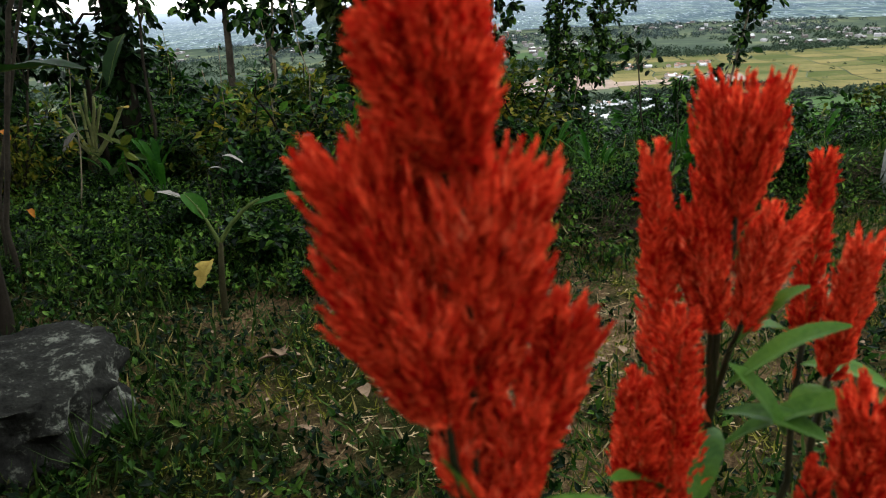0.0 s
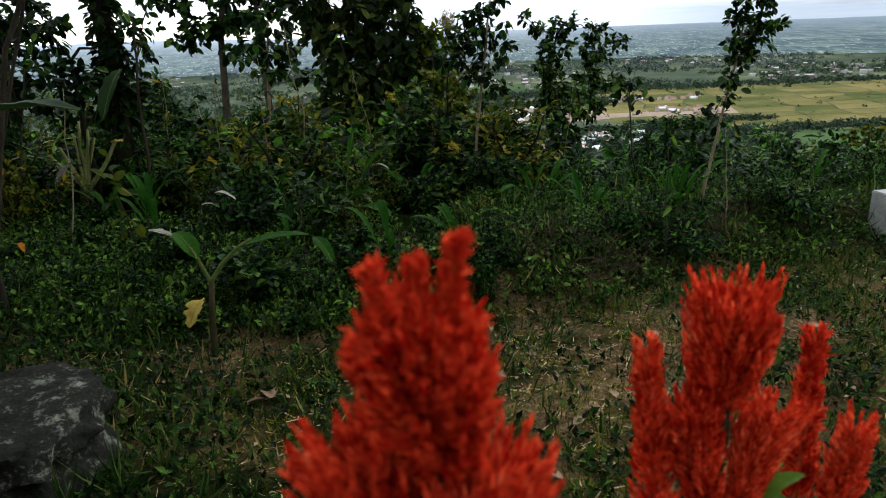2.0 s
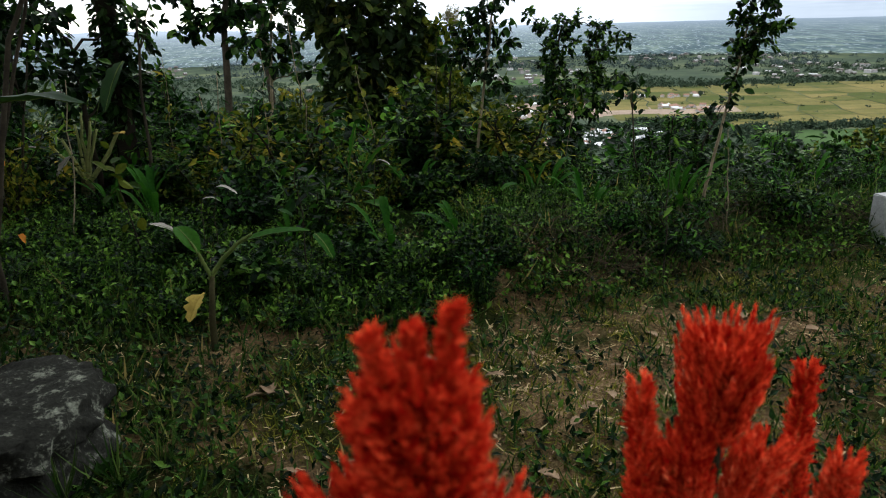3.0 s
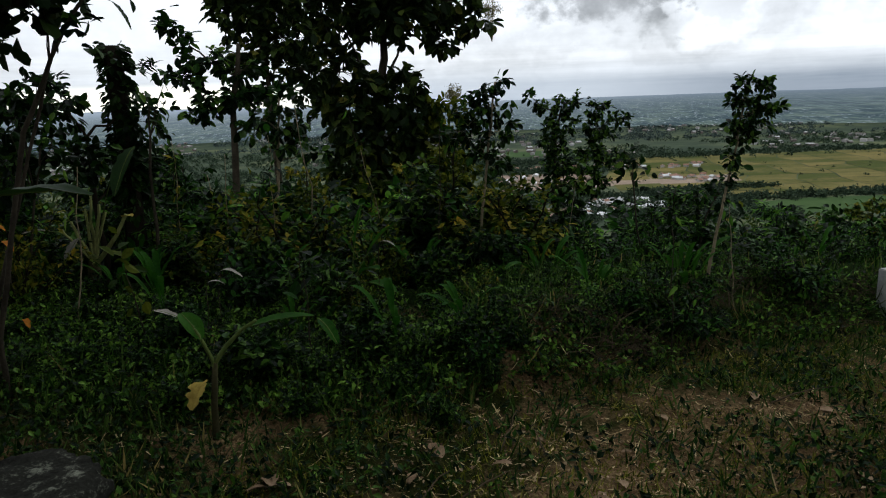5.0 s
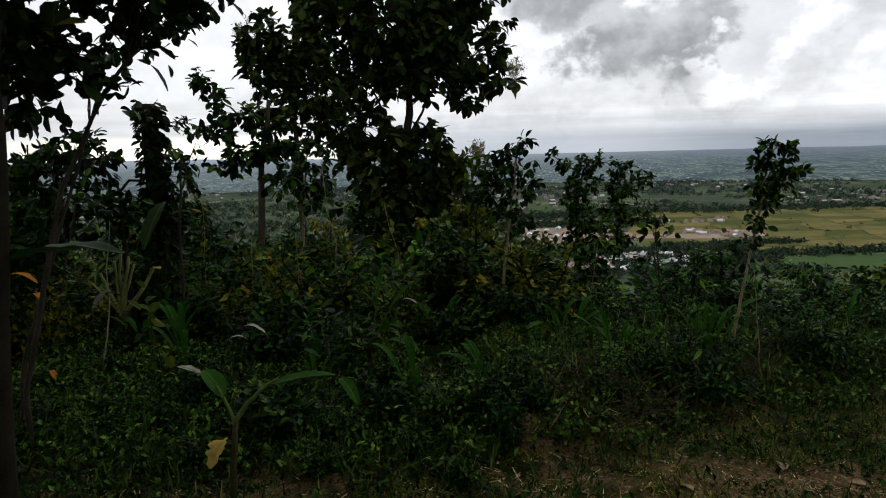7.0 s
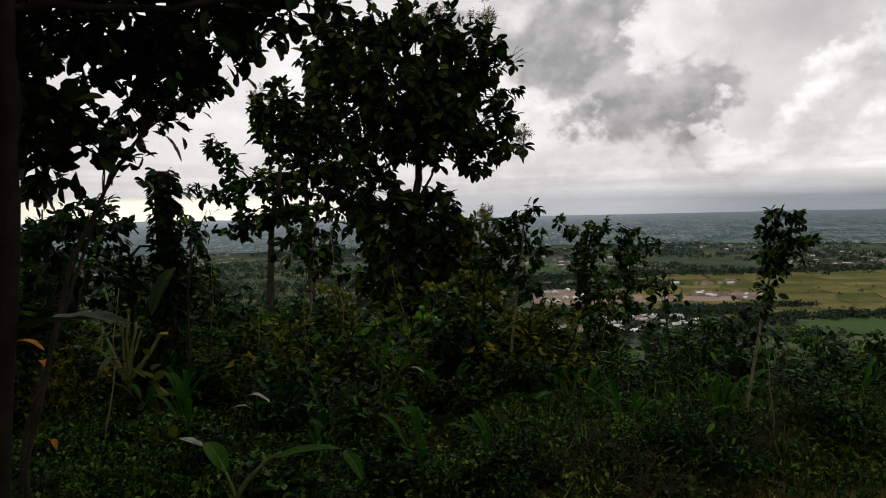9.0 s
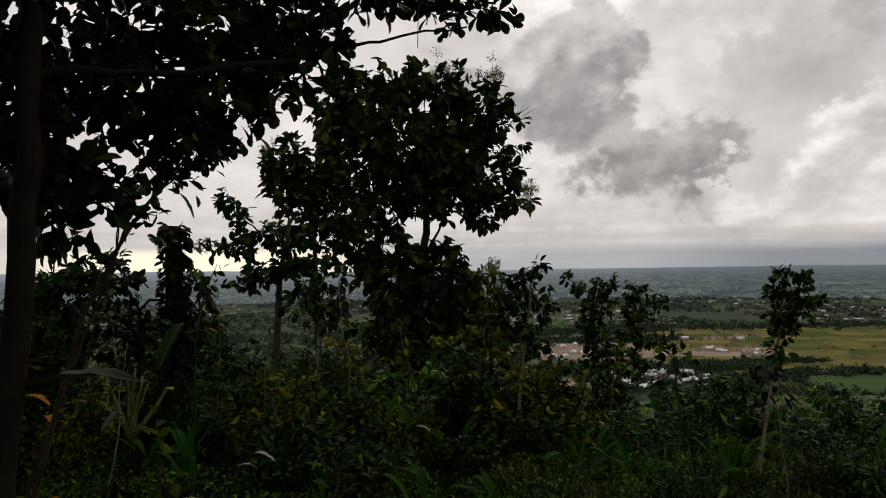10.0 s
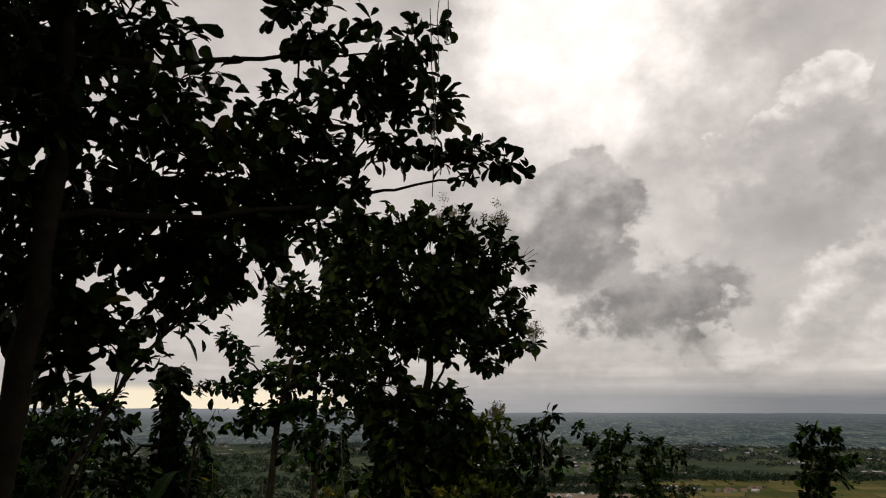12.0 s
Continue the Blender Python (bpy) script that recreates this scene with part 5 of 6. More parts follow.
def build_scrub_stems():
    """Slim upright stems that stand up out of the scrub."""
    random.seed(77)
    for i in range(26):
        y = random.uniform(5.6, 12.5)
        x = random.uniform(-0.68, 0.02) * y if i < 19 else random.uniform(0.12, 0.55) * y
        z = on_ground(x, y) - 0.02
        tall = random.uniform(0.8, 1.7) if y < 7.5 else random.uniform(1.4, 2.9) if x < 0 else random.uniform(0.9, 1.5)
        ob = thing("thin_stem", (x, y, z), random.choice(("slim brown stem rising from the scrub", "slim leaning stem with a few leaves in the scrub")), "stem", "stems in the scrub")
        line = bend((0, 0, 0), (random.gauss(0, 0.12) * tall, random.gauss(0, 0.08) * tall, tall), 0.0, 7, 0.02)
        r = random.uniform(0.006, 0.014)
        under("stem", Tubes().add(line, r, r * 0.4, 6, 0.06).mesh("stem", random.choice((BARK, BARK_PALE))), ob)
        n = random.randint(12, 46)
        pick = np.array([tuple(p) for p in line[3:]])[rng.integers(0, 5, n)]
        under("foliage", leaves("foliage", random.choice(("broad", "slim")), pick + rng.normal(0, 0.06, (n, 3)), rng.normal(0, 0.7, (n, 3)) - np.array([0, 0, 0.1]), 0.07 + 0.1 * rng.random(n), random.choice((LEAF, HERB, LEAF_WARM))), ob)
    # broad drooping blades of ginger-like herbs
    for i in range(22):
        y = random.uniform(5.4, 9.0)
        x = random.uniform(-0.62, 0.05) * y if i < 15 else random.uniform(0.15, 0.6) * y
        if x > 0.3 and y < float(edge(x)) + 0.4:
            y = float(edge(x)) + 0.8
        z = on_ground(x, y)
        ob = thing("ginger_clump", (x, y, z), "clump of long arching green blades in the scrub", "herb", "arching herbs in the scrub")
        h = random.uniform(0.45, 0.85)
        for _ in range(random.randint(5, 8)):
            a, l = random.uniform(0, 6.28), random.uniform(0.15, 0.45)
            v, f, line = banana_leaf((0, 0, 0), (math.cos(a) * l, math.sin(a) * l, h * random.uniform(0.55, 1.0)), random.uniform(0.04, 0.09), arch=0.22, petiole=0.35, n=9)
            under("blade", mesh_from("blade", v, f, BANANA, True), ob)
    # dead leaves caught in the scrub
    for x, y, z, m, s, label in ((-2.0, 5.9, -0.62, BANANA_WHITE, 1.2, "bleached dead leaf caught in the scrub"), (-2.15, 5.9, -0.7, BANANA_WHITE, 0.9, "bleached dead leaf caught in the scrub"), (-4.19, 6.0, -0.13, LEAF_ORANGE, 1.6, "orange withered leaf caught in the scrub"),
                                 (-4.04, 6.0, -0.31, LEAF_ORANGE, 1.3, "orange withered leaf caught in the scrub"), (-3.99, 6.0, -1.05, LEAF_ORANGE, 1.0, "orange withered leaf caught in the scrub"), (-0.62, 6.7, -0.55, BANANA_WHITE, 0.9, "bleached dead leaf caught in the scrub")):
        ob = thing("withered_leaf", (x, y, z), label, "leaf", "withered leaves in the scrub", turn=random.uniform(-40, 40))
        v, f, line = banana_leaf((-0.08 * s, 0, 0.05 * s), (0.09 * s, -0.03, 0.0), 0.07 * s, arch=0.15, petiole=0.05, torn=0.4, n=8)
        under("blade", mesh_from("blade", v, f, m, True), ob)
        under("stalk", Tubes().add(bend((-0.08 * s, 0, 0.05 * s), (-0.12 * s, 0.05, -0.5), 0.05, 4), 0.004, 0.003, 5).mesh("stalk", BARK), ob)
    random.seed(5)


build_scrub_stems()

# ---- the clearing: rock, post, litter, grass ----


def build_rock():
    bm = bmesh.new()
    bmesh.ops.create_icosphere(bm, subdivisions=6, radius=1)
    for v in bm.verts:
        p = v.co.copy()
        box = max(abs(p.x), abs(p.y), abs(p.z))
        p = p.lerp(p / box, 0.42)
        cut = noise.fractal(p * 1.1 + Vector((4, 1, 7)), 1.0, 2.0, 5)
        ridge = abs(noise.noise(p * 2.3 + Vector((1, 8, 2))))
        p *= 1 + 0.16 * cut - 0.16 * ridge + 0.035 * noise.noise(p * 9) + 0.02 * noise.noise(p * 22)
        v.co = Vector((p.x * 0.6, p.y * 0.55, p.z * 0.62))
        top = 0.42 + 0.05 * v.co.x + 0.03 * noise.noise(p * 3.1) + 0.012 * noise.noise(p * 11)
        if v.co.z > top:
            v.co.z = top + 0.18 * (v.co.z - top)
        ledge = smooth(0.27, 0.31, v.co.z + 0.03 * noise.noise(p * 4.0)) - 0.5 * smooth(0.12, 0.2, v.co.z) * (1 - smooth(0.24, 0.29, v.co.z))
        v.co.x, v.co.y = v.co.x * (1 + 0.09 * float(ledge)), v.co.y * (1 + 0.09 * float(ledge))
        v.co += v.co.normalized() * 0.012 * noise.noise(p * 30)
    me = bpy.data.meshes.new("boulder")
    bm.to_mesh(me)
    bm.free()
    me.materials.append(ROCK)
    me.polygons.foreach_set("use_smooth", [True] * len(me.polygons))
    ob = new("boulder", me)
    ob.matrix_basis = pose(-2.5, 2.86, -1.44, 0, 4, 14)
    tagged(ob, "dark lichen-spotted boulder at the clearing's edge", "boulder")


build_rock()


def build_post():
    z = on_ground(4.95, 7.1) - 0.1
    ob = thing("concrete_post", (4.97, 7.12, z), "squat whitewashed concrete post on the bank", "post", turn=12)
    h = -1.12 - z
    bm = bmesh.new()
    bmesh.ops.create_cube(bm, size=1, matrix=Matrix.Translation((0, 0, h / 2)) @ Matrix.Diagonal((0.24, 0.24, h, 1)))
    bmesh.ops.bevel(bm, geom=bm.edges[:], offset=0.012, segments=2, affect="EDGES")
    me = bpy.data.meshes.new("shaft")
    bm.to_mesh(me)
    bm.free()
    me.materials.append(CONCRETE)
    under("shaft", me, ob)


build_post()


def bare(x, y):
    """How trodden the ground is: 1 on the bare path, 0 in the grass."""
    c = np.exp(-(((x - 0.9) / 1.3) ** 2 + ((y - 4.1) / 0.85) ** 2)) + np.exp(-(((x - 2.9) / 1.0) ** 2 + ((y - 4.9) / 0.35) ** 2)) + 0.6 * np.exp(-(((x + 0.6) / 0.7) ** 2 + ((y - 3.4) / 0.8) ** 2))
    return np.clip(c, 0, 1)


def scatter(n, x0, x1, y0, y1, keep):
    x, y = x0 + (x1 - x0) * rng.random(n), y0 + (y1 - y0) * rng.random(n)
    ok = keep(x, y)
    x, y = x[ok], y[ok]
    return np.stack([x, y, height(x, y)], -1)


def patchy(x, y, scale, seed):
    return np.array([noise.noise(Vector((a * scale, b * scale, seed))) for a, b in zip(x, y)])


def build_cover():
    at = scatter(70000, -5, 7, 1.6, 7.0, lambda x, y: rng.random(len(x)) < (0.55 + 0.9 * patchy(x, y, 1.6, 2.0)) * (1 - 0.62 * bare(x, y)))
    n = len(at)
    size = 0.04 + 0.15 * rng.random(n) ** 2
    tagged(new("grass", leaves("grass", "blade", at, rng.normal(0, 0.55, (n, 3)) + np.array([0, 0, 0.9]), size, GRASS, 1.0, 1.6)), "short patchy green grass in the clearing", "grass", "", "stuff")
    at = scatter(2200, -6, 8, 4.6, 8.0, lambda x, y: (x > 0.2) & (y > edge(x) + 0.25) | (x < 0.2) & (y < 5.6))
    at = np.repeat(at, 4, 0) + rng.normal(0, 0.03, (4 * len(at), 3)) * np.array([1, 1, 0])
    n = len(at)
    tagged(new("tall_grass", leaves("tall_grass", "blade", at, rng.normal(0, 0.4, (n, 3)) + np.array([0, 0, 0.8]), 0.12 + 0.25 * rng.random(n), GRASS, 1.0, 0.9)), "tall green and dry grass along the bank", "grass", "", "stuff")
    at = scatter(22000, -5, 7, 1.6, 6.8, lambda x, y: rng.random(len(x)) < (0.45 + 1.0 * patchy(x, y, 1.1, 6.0) + 0.35 * smooth(0, -2, x)) * (1 - 0.75 * bare(x, y)))
    at = np.repeat(at, 4, 0) + rng.normal(0, 0.018, (4 * len(at), 3)) + np.array([0, 0, 0.03])
    n = len(at)
    tagged(new("ground_herbs", leaves("ground_herbs", "kite", at, rng.normal(0, 0.8, (n, 3)) + np.array([0, 0, 0.35]), 0.025 + 0.065 * rng.random(n) ** 1.5, HERB)), "low leafy weeds over the clearing", "weeds", "", "stuff")
    at = scatter(12000, -7, 7.5, 4.7, 7.6, lambda x, y: ((y > edge(x) + 0.2 * np.sin(3 * x)) | (x < -0.3)) & (patchy(x, y, 1.7, 4.0) + 0.5 * patchy(x, y, 5.0, 8.0) > -0.3))
    at = np.repeat(at, 6, 0) + rng.normal(0, 0.05, (6 * len(at), 3)) + np.array([0, 0, 0.1])
    n = len(at)
    tagged(new("bank_herbs", leaves("bank_herbs", "kite", at, rng.normal(0, 0.8, (n, 3)) + np.array([0, 0, 0.2]), 0.03 + 0.06 * rng.random(n) ** 1.5, HERB)), "leafy weeds on the bank below the bushes", "weeds", "", "stuff")
    at = scatter(24000, -5, 5, -4.0, 1.7, lambda x, y: (rng.random(len(x)) < 0.5 + 0.9 * patchy(x, y, 1.2, 3.0)) & (np.hypot(x - 0.05, y - 0.1) > 0.45))
    n = len(at)
    tagged(new("terrace_grass", leaves("terrace_grass", "blade", at, rng.normal(0, 0.5, (n, 3)) + np.array([0, 0, 0.9]), 0.04 + 0.1 * rng.random(n), GRASS, 1.0, 1.6)), "patchy grass round the flower bed", "grass", "", "stuff")
    at = scatter(64000, -1.5, 6.5, 2.2, 7.0, lambda x, y: (patchy(x, y, 1.3, 12.0) + 0.6 * patchy(x, y, 4.0, 5.0) > -0.12) & (y < edge(x) + 0.3))
    n = len(at)
    tagged(new("worn_turf", leaves("worn_turf", "blade", at, rng.normal(0, 0.7, (n, 3)) + np.array([0, 0, 0.6]), 0.02 + 0.065 * rng.random(n), TURF, 1.0, 2.0)), "worn yellow-green turf on the trodden clearing", "grass", "", "stuff")
    # straw and fallen twigs
    at = scatter(16000, -3, 6, 1.8, 6.8, lambda x, y: rng.random(len(x)) < 0.25 + 0.7 * bare(x, y))
    at[:, 2] += 0.012
    n = len(at)
    tagged(new("straw", leaves("straw", "blade", at, rng.normal(0, 1, (n, 3)) * np.array([1, 1, 0.06]), 0.05 + 0.22 * rng.random(n) ** 2, STRAW, 0.3, 0.8)), "dry straw lying on the trodden earth", "straw", "", "stuff")
    at = scatter(7000, -3, 6, 1.8, 6.6, lambda x, y: rng.random(len(x)) < 0.22 + 0.7 * bare(x, y))
    at[:, 2] += 0.012
    n = len(at)
    tagged(new("leaf_litter", leaves("leaf_litter", "kite", at, rng.normal(0, 1, (n, 3)) * np.array([1, 1, 0.1]), 0.02 + 0.035 * rng.random(n), LITTER, 0.6)), "small brown fallen leaves on the earth", "leaf litter", "", "stuff")


def build_brush():
    """Tangles of dry twigs and vine on the bank, each a thing of its own."""
    random.seed(31)
    made = []
    for k in range(3):
        ob = thing("brush_pile", (0, 0, -140), "tangle of dry twigs and vine on the bank", "brush", "dry brush on the bank")
        tubes = Tubes()
        for _ in range(34):
            a, l = random.uniform(0, 6.28), random.uniform(0.15, 0.55)
            p = Vector((random.gauss(0, 0.16), random.gauss(0, 0.12), random.uniform(0, 0.1)))
            tubes.add(bend(p, p + Vector((math.cos(a) * l, math.sin(a) * l * 0.6, random.uniform(-0.02, 0.28))), 0.12, 4, 0.08), random.uniform(0.002, 0.0045), 0.0015, 4)
        under("twig_tangle", tubes.mesh("twig_tangle", TWIG), ob)["kind"] = "stuff"
        made.append([ob, False])
    for i in range(30):
        x = 0.8 + 0.14 * i + random.uniform(-0.15, 0.15)
        y = float(edge(x)) + random.uniform(0.0, 0.95)
        m = pose(x, y, on_ground(x, y), 0, 0, random.uniform(0, 360)) @ Matrix.Scale(random.uniform(0.6, 1.15), 4)
        ob, used = made[i % 3]
        if used:
            copy_thing(ob, Matrix()).matrix_basis = m
        else:
            ob.matrix_basis, made[i % 3][1] = m, True
    random.seed(5)


build_cover()
build_brush()


def build_fallen():
    """Large dead leaves and sticks that lie by themselves."""
    v, f, _ = banana_leaf((0, -0.09, 0.012), (0, 0.09, 0.01), 0.11, arch=0.09, petiole=0.03, torn=0.35, n=7)
    me = mesh_from("fallen_leaf", v, f, LITTER, True)
    spots = [(-1.2, 3.75, 20, 1.1), (-1.13, 3.68, 100, 1.0), (-1.26, 3.66, -60, 0.9), (0.87, 3.55, 60, 0.7), (1.05, 3.75, 10, 0.6), (0.75, 3.4, 140, 0.7), (0.3, 4.0, 80, 0.8), (-0.15, 4.15, 30, 1.0),
             (2.5, 5.1, -20, 0.9), (3.0, 4.9, 70, 0.7), (1.6, 4.7, 40, 0.7), (2.0, 4.2, 10, 0.6), (0.1, 3.1, 60, 0.8), (-0.6, 3.3, 15, 0.8), (0.5, 2.9, 75, 0.7), (1.3, 3.0, 120, 0.9), (1.5, 3.3, 33, 0.8), (-0.9, 2.9, 77, 0.6),
             (2.7, 3.9, 5, 0.8), (3.3, 4.3, 95, 0.7), (-0.3, 3.8, 160, 0.7), (0.6, 4.4, 20, 0.6), (1.2, 4.2, 100, 0.5)]
    for x, y, a, s in spots:
        ob = new("fallen_leaf", me)
        ob.matrix_basis = pose(x, y, on_ground(x, y) + 0.012, random.gauss(0, 8), random.gauss(0, 8), a) @ Matrix.Diagonal((s, s, s, 1))
        tagged(ob, "curled dry brown leaf lying on the earth", "fallen leaf", "fallen leaves")
    for x, y, a, length in ((0.3, 4.2, 70, 0.5), (0.62, 4.15, 100, 0.35), (0.0, 3.6, 30, 0.4), (2.6, 5.0, 10, 0.6), (3.2, 4.8, -15, 0.5), (-0.4, 3.3, 55, 0.6), (1.2, 5.35, 50, 0.55), (1.3, 5.3, 75, 0.4), (1.5, 4.3, 140, 0.3)):
        ob = new("stick", Tubes().add(bend((0, 0, 0), (length, 0, 0.05), 0.03, 6, 0.03), 0.007, 0.003, 6, 0.1).mesh("stick", TWIG))
        ob.matrix_basis = pose(x, y, on_ground(x, y) + 0.012, 0, -3, a)
        tagged(ob, "dry pale stick lying on the ground", "stick", "sticks")
    # tufts of long grass by the boulder
    tuft = None
    for x, y, s in ((-1.75, 2.75, 1.0), (-1.95, 2.6, 0.9), (-1.6, 2.95, 0.8), (-2.3, 2.5, 0.7), (-0.9, 2.6, 0.5), (0.3, 5.2, 0.9), (-0.5, 5.0, 0.9), (1.3, 5.9, 1.0), (2.2, 6.1, 0.9), (-1.4, 4.9, 0.9)):
        if tuft is None:
            n = 26
            tuft = leaves("blades", "blade", rng.normal(0, 0.02, (n, 3)) * np.array([1, 1, 0]), rng.normal(0, 0.4, (n, 3)) + np.array([0, 0, 0.9]), 0.2 + 0.22 * rng.random(n), GRASS, 1.0, 0.5)
        ob = thing("grass_tuft", (x, y, on_ground(x, y)), "tuft of long arching grass blades", "grass tuft", "grass tufts", turn=random.uniform(0, 360))
        b = under("grass_clump", tuft, ob)
        b.scale = (s, s, s)


build_fallen()

# ---- the red plumed flowers ----


def plume_mesh(foot, tip, radius, spikes, style):
    """A feathery flower head of many fine bristles. style: a fluffy round head, a flame of rising tongues, or a slim pointed feather."""
    foot, tip = np.array(foot, float), np.array(tip, float)
    axis = tip - foot
    a = axis / np.linalg.norm(axis)
    s1 = unit(np.cross(a, [0.3, 1.0, 0.2]))
    s2 = np.cross(a, s1)
    at, way, size = [], [], []

    def tongue(root, d, span, m, curl, loose=0.2, fat=1.0, thick=0.15):
        """Bristles gathered into one silky tongue that narrows to a point."""
        w = rng.random(m) ** 0.8
        side = rng.normal(0, 1, (m, 3))
        at.append(root + d * span * w[:, None] + a * (curl * span * w[:, None] ** 2) + side * (thick * span * 0.6 * (1 - w[:, None]) ** 0.7))
        way.append(d + a * curl * 2.0 * w[:, None] + rng.normal(0, loose, (m, 3)))
        size.append((0.0032 + 0.0045 * rng.random(m)) * (1.3 - 0.65 * w) * fat)

    for i in range(spikes):
        u = (i + rng.random()) / spikes
        an = 2.39996 * i + rng.normal(0, 0.3)
        out = s1 * math.cos(an) + s2 * math.sin(an)
        root = foot + axis * u * (0.92 if style == "feather" else 0.8) + out * radius * 0.12
        if style == "feather":
            tongue(root, unit(out * 0.8 + a * (0.9 + 0.5 * rng.random())), radius * (1.1 - 0.85 * u) * (0.9 + 0.4 * rng.random()), 26, 0.4, 0.22, min(1.0, 0.45 + radius / 0.02), 0.1)
        elif style == "fluffy":
            swell = min(1.0, (u + 0.25) / 0.5) ** 0.6 * math.sqrt(max(0.05, 1 - max(0.0, (u - 0.55) / 0.5) ** 2))
            tongue(root, unit(out + a * (0.2 + 0.6 * rng.random())), radius * swell * (0.8 + 0.35 * rng.random()), 64, 0.45, 0.24, 0.8, 0.18)
        elif i % 5 < 3:
            swell = min(1.0, (u + 0.2) / 0.5) ** 0.7 * (1 - 0.4 * max(0.0, (u - 0.6) / 0.4) ** 2)
            tongue(root, unit(out * 0.75 + a * (0.75 + 0.9 * rng.random())), radius * swell * (0.95 + 0.6 * rng.random()), 92, 0.5, 0.12, 1.0, 0.13)
    if style != "feather" and radius > 0.014:
        for i in range(int(spikes * (0.10 if style == "fluffy" else 0.2))):
            an, u = 6.2832 * rng.random(), 0.45 + 0.55 * rng.random()
            out = s1 * math.cos(an) + s2 * math.sin(an)
            root = foot + axis * u * 0.82 + out * radius * (0.35 + 0.5 * rng.random()) * (1.25 - 0.7 * u)
            tongue(root, unit(a * 1.7 + out * 0.55 + rng.normal(0, 0.14, 3)), radius * (0.6 + 0.6 * rng.random()), 70, 0.15, 0.12, 0.8, 0.1)
    return leaves("plume", "kite", np.concatenate(at), np.concatenate(way), np.concatenate(size) * 1.5, PLUME, 2.5, 0.5)


def build_flower(label, base, plumes, leaf_spots):
    ob = thing("celosia_plant", base, label, "flower", "red plumed flowers")
    b = Vector(base)
    first = Vector(plumes[0][0]) - b
    main = bend((0, 0, 0), first, 0.0, 8, 0.012)
    under("stem", Tubes().add(main, 0.0036, 0.0022, 8).mesh("stem", STALK), ob)
    for foot, tip, radius, spikes, style in plumes:
        f, t = Vector(foot) - b, Vector(tip) - b
        near = min(main[1:], key=lambda p: abs(p.z - (f.z - 0.06)))
        plume = under("plume", plume_mesh(f, t, radius, spikes, style), ob, "feathery bright red flower plume")
        under("axis", Tubes().add(bend(near, f, 0.02, 4, 0.02) + [f.lerp(t, 0.3), f.lerp(t, 0.6), f.lerp(t, 0.93)], 0.0026, 0.0009, 6).mesh("axis", PLUME_AXIS if style == "feather" else STALK), plume)
    for x, y, z, tx, ty, tz, w in leaf_spots:
        v, f, line = banana_leaf(Vector((x, y, z)) - b, Vector((tx, ty, tz)) - b, w, arch=0.1, petiole=0.08, n=10)
        under("leaf", mesh_from("leaf", v, f, FLOWER_LEAF, True), ob, "green lance-shaped leaf")


build_flower("tall flower with a cluster of bright red feathery plumes", (-0.051, -0.036, 0.0),
             [((-0.06, -0.045, 0.632), (-0.067, -0.045, 0.69), 0.0217, 230, "fluffy"),
              ((-0.071, -0.045, 0.563), (-0.092, -0.045, 0.635), 0.0216, 190, "flame"),
              ((-0.053, -0.05, 0.558), (-0.037, -0.043, 0.629), 0.0197, 190, "flame"),
              ((-0.06, -0.012, 0.577), (-0.066, -0.009, 0.652), 0.0244, 130, "flame"),
              ((-0.064, -0.06, 0.535), (-0.069, -0.064, 0.582), 0.0127, 80, "flame"),
              ((-0.054, -0.056, 0.582), (-0.056, -0.058, 0.624), 0.0127, 70, "flame"),
              ((-0.032, -0.036, 0.497), (-0.011, -0.028, 0.572), 0.0141, 120, "flame"),
              ((-0.068, -0.045, 0.525), (-0.098, -0.045, 0.601), 0.0179, 130, "flame"),
              ((-0.058, -0.045, 0.525), (-0.035, -0.045, 0.596), 0.0169, 130, "flame"),
              ((-0.06, -0.05, 0.488), (-0.058, -0.045, 0.54), 0.0122, 80, "flame"),
              ((-0.065, -0.045, 0.544), (-0.095, -0.05, 0.577), 0.0094, 50, "flame"),
              ((-0.037, -0.045, 0.478), (-0.037, -0.05, 0.54), 0.0141, 100, "flame"),
              ((-0.041, -0.054, 0.455), (-0.049, -0.059, 0.511), 0.0132, 80, "flame"),
              ((-0.058, -0.045, 0.676), (-0.052, -0.045, 0.715), 0.0042, 60, "feather"),
              ((-0.067, -0.045, 0.679), (-0.066, -0.045, 0.707), 0.0038, 50, "feather"),
              ((-0.075, -0.045, 0.673), (-0.08, -0.045, 0.706), 0.0042, 55, "feather")],
             [(-0.051, -0.054, 0.474, -0.112, -0.073, 0.497, 0.019), (-0.051, -0.054, 0.474, -0.068, -0.064, 0.525, 0.013), (-0.041, -0.045, 0.478, 0.015, -0.069, 0.488, 0.021), (-0.051, -0.036, 0.464, -0.022, -0.083, 0.478, 0.019)])
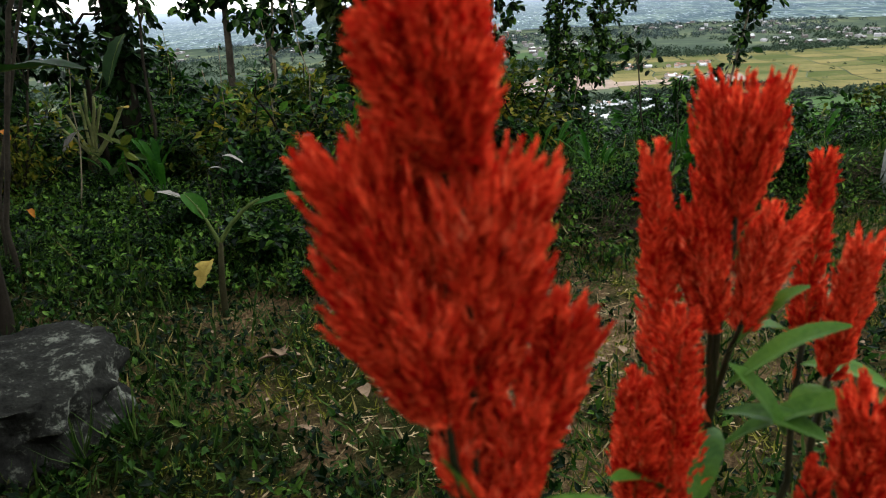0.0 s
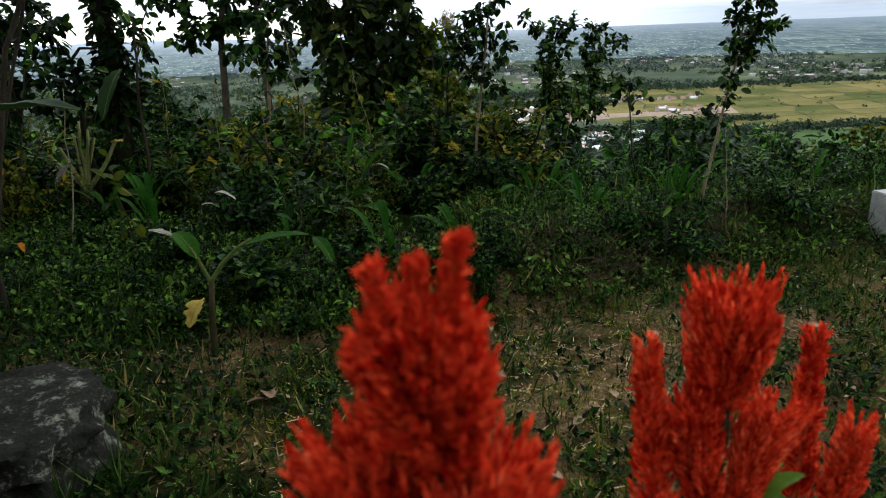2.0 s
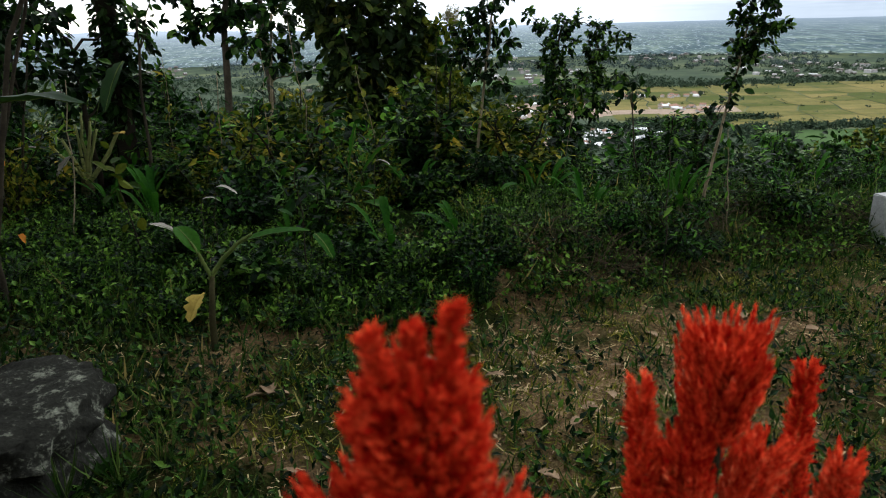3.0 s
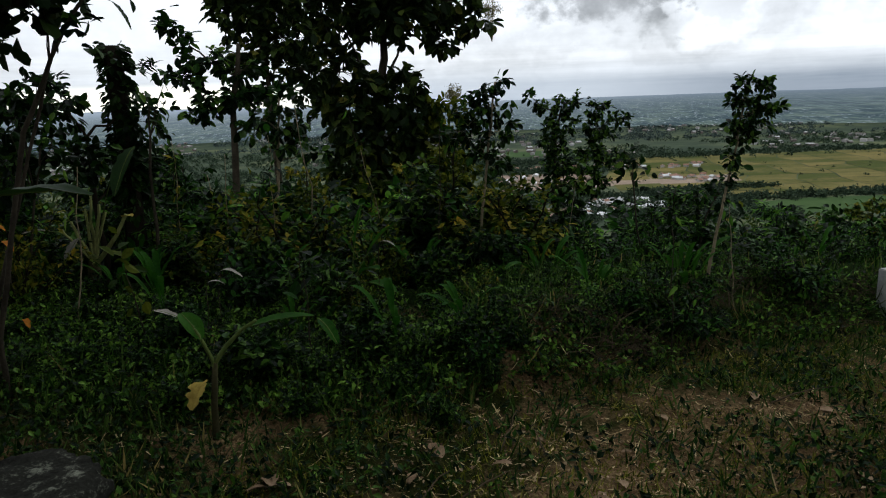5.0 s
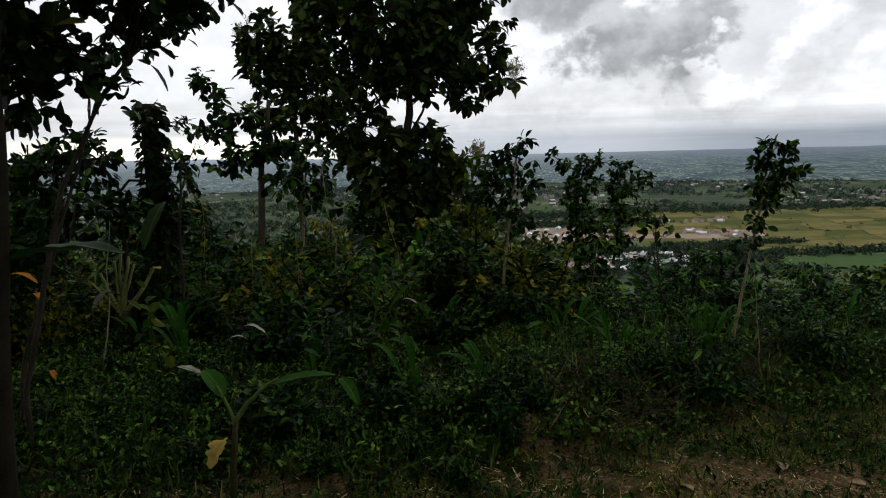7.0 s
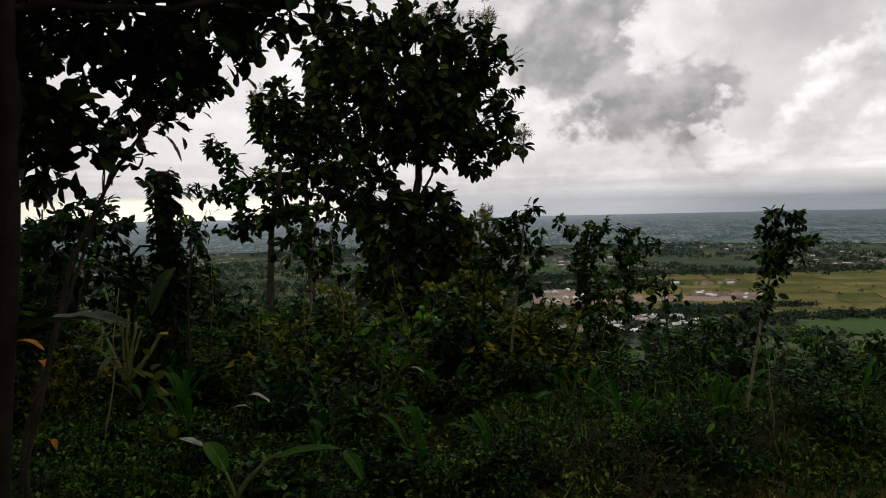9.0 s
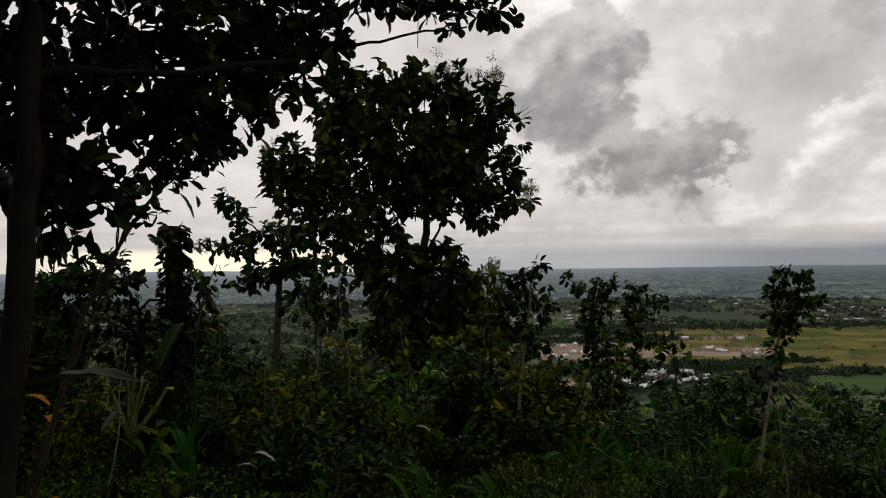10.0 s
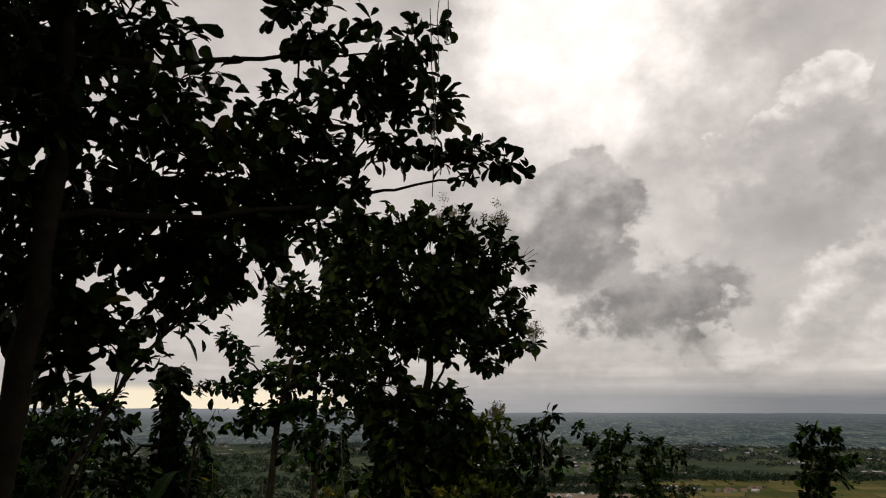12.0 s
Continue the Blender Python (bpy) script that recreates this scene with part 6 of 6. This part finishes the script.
build_flower("red plumed flower on a straight dark stem", (0.106, 0.107, 0.0),
             [((0.106, 0.098, 0.559), (0.104, 0.098, 0.62), 0.0252, 200, "flame"),
              ((0.115, 0.098, 0.487), (0.135, 0.098, 0.559), 0.018, 150, "flame"),
              ((0.098, 0.098, 0.487), (0.082, 0.093, 0.564), 0.018, 150, "flame"),
              ((0.106, 0.12, 0.501), (0.106, 0.125, 0.582), 0.0162, 90, "flame"),
              ((0.07, 0.098, 0.456), (0.056, 0.098, 0.613), 0.0171, 120, "feather")],
             [(0.111, 0.098, 0.447, 0.174, 0.08, 0.496, 0.023), (0.111, 0.098, 0.429, 0.16, 0.062, 0.429, 0.023), (0.111, 0.098, 0.465, 0.138, 0.071, 0.429, 0.018), (0.111, 0.098, 0.402, 0.192, 0.062, 0.456, 0.023), (0.111, 0.107, 0.411, 0.075, 0.044, 0.402, 0.02), (0.111, 0.098, 0.474, 0.151, 0.089, 0.519, 0.018)])
build_flower("slender red plumed flower with a yellow axis", (0.07, 0.08, 0.0),
             [((0.07, 0.071, 0.366), (0.069, 0.071, 0.519), 0.027, 160, "feather"),
              ((0.048, 0.062, 0.375), (0.041, 0.057, 0.483), 0.0216, 110, "feather")],
             [(0.07, 0.071, 0.375, 0.129, 0.026, 0.379, 0.023), (0.07, 0.071, 0.384, 0.021, 0.026, 0.438, 0.016)])
build_flower("slender red plumed flower with a yellow axis", (0.187, 0.161, 0.0),
             [((0.187, 0.152, 0.447), (0.184, 0.152, 0.589), 0.0135, 110, "feather")],
             [(0.187, 0.152, 0.447, 0.129, 0.125, 0.474, 0.022), (0.187, 0.152, 0.429, 0.228, 0.116, 0.429, 0.022)])
build_flower("short dense red plumed flower", (0.196, 0.125, 0.0),
             [((0.187, 0.116, 0.438), (0.197, 0.116, 0.546), 0.0135, 130, "flame")],
             [(0.192, 0.116, 0.429, 0.147, 0.08, 0.433, 0.023), (0.192, 0.116, 0.393, 0.228, 0.08, 0.411, 0.022)])
build_flower("low red plumed flower", (0.151, 0.026, 0.0),
             [((0.154, 0.017, 0.402), (0.149, 0.017, 0.492), 0.0171, 120, "flame"),
              ((0.129, 0.017, 0.393), (0.127, 0.017, 0.456), 0.0072, 40, "flame")],
             [(0.151, 0.017, 0.393, 0.102, -0.01, 0.42, 0.02)])
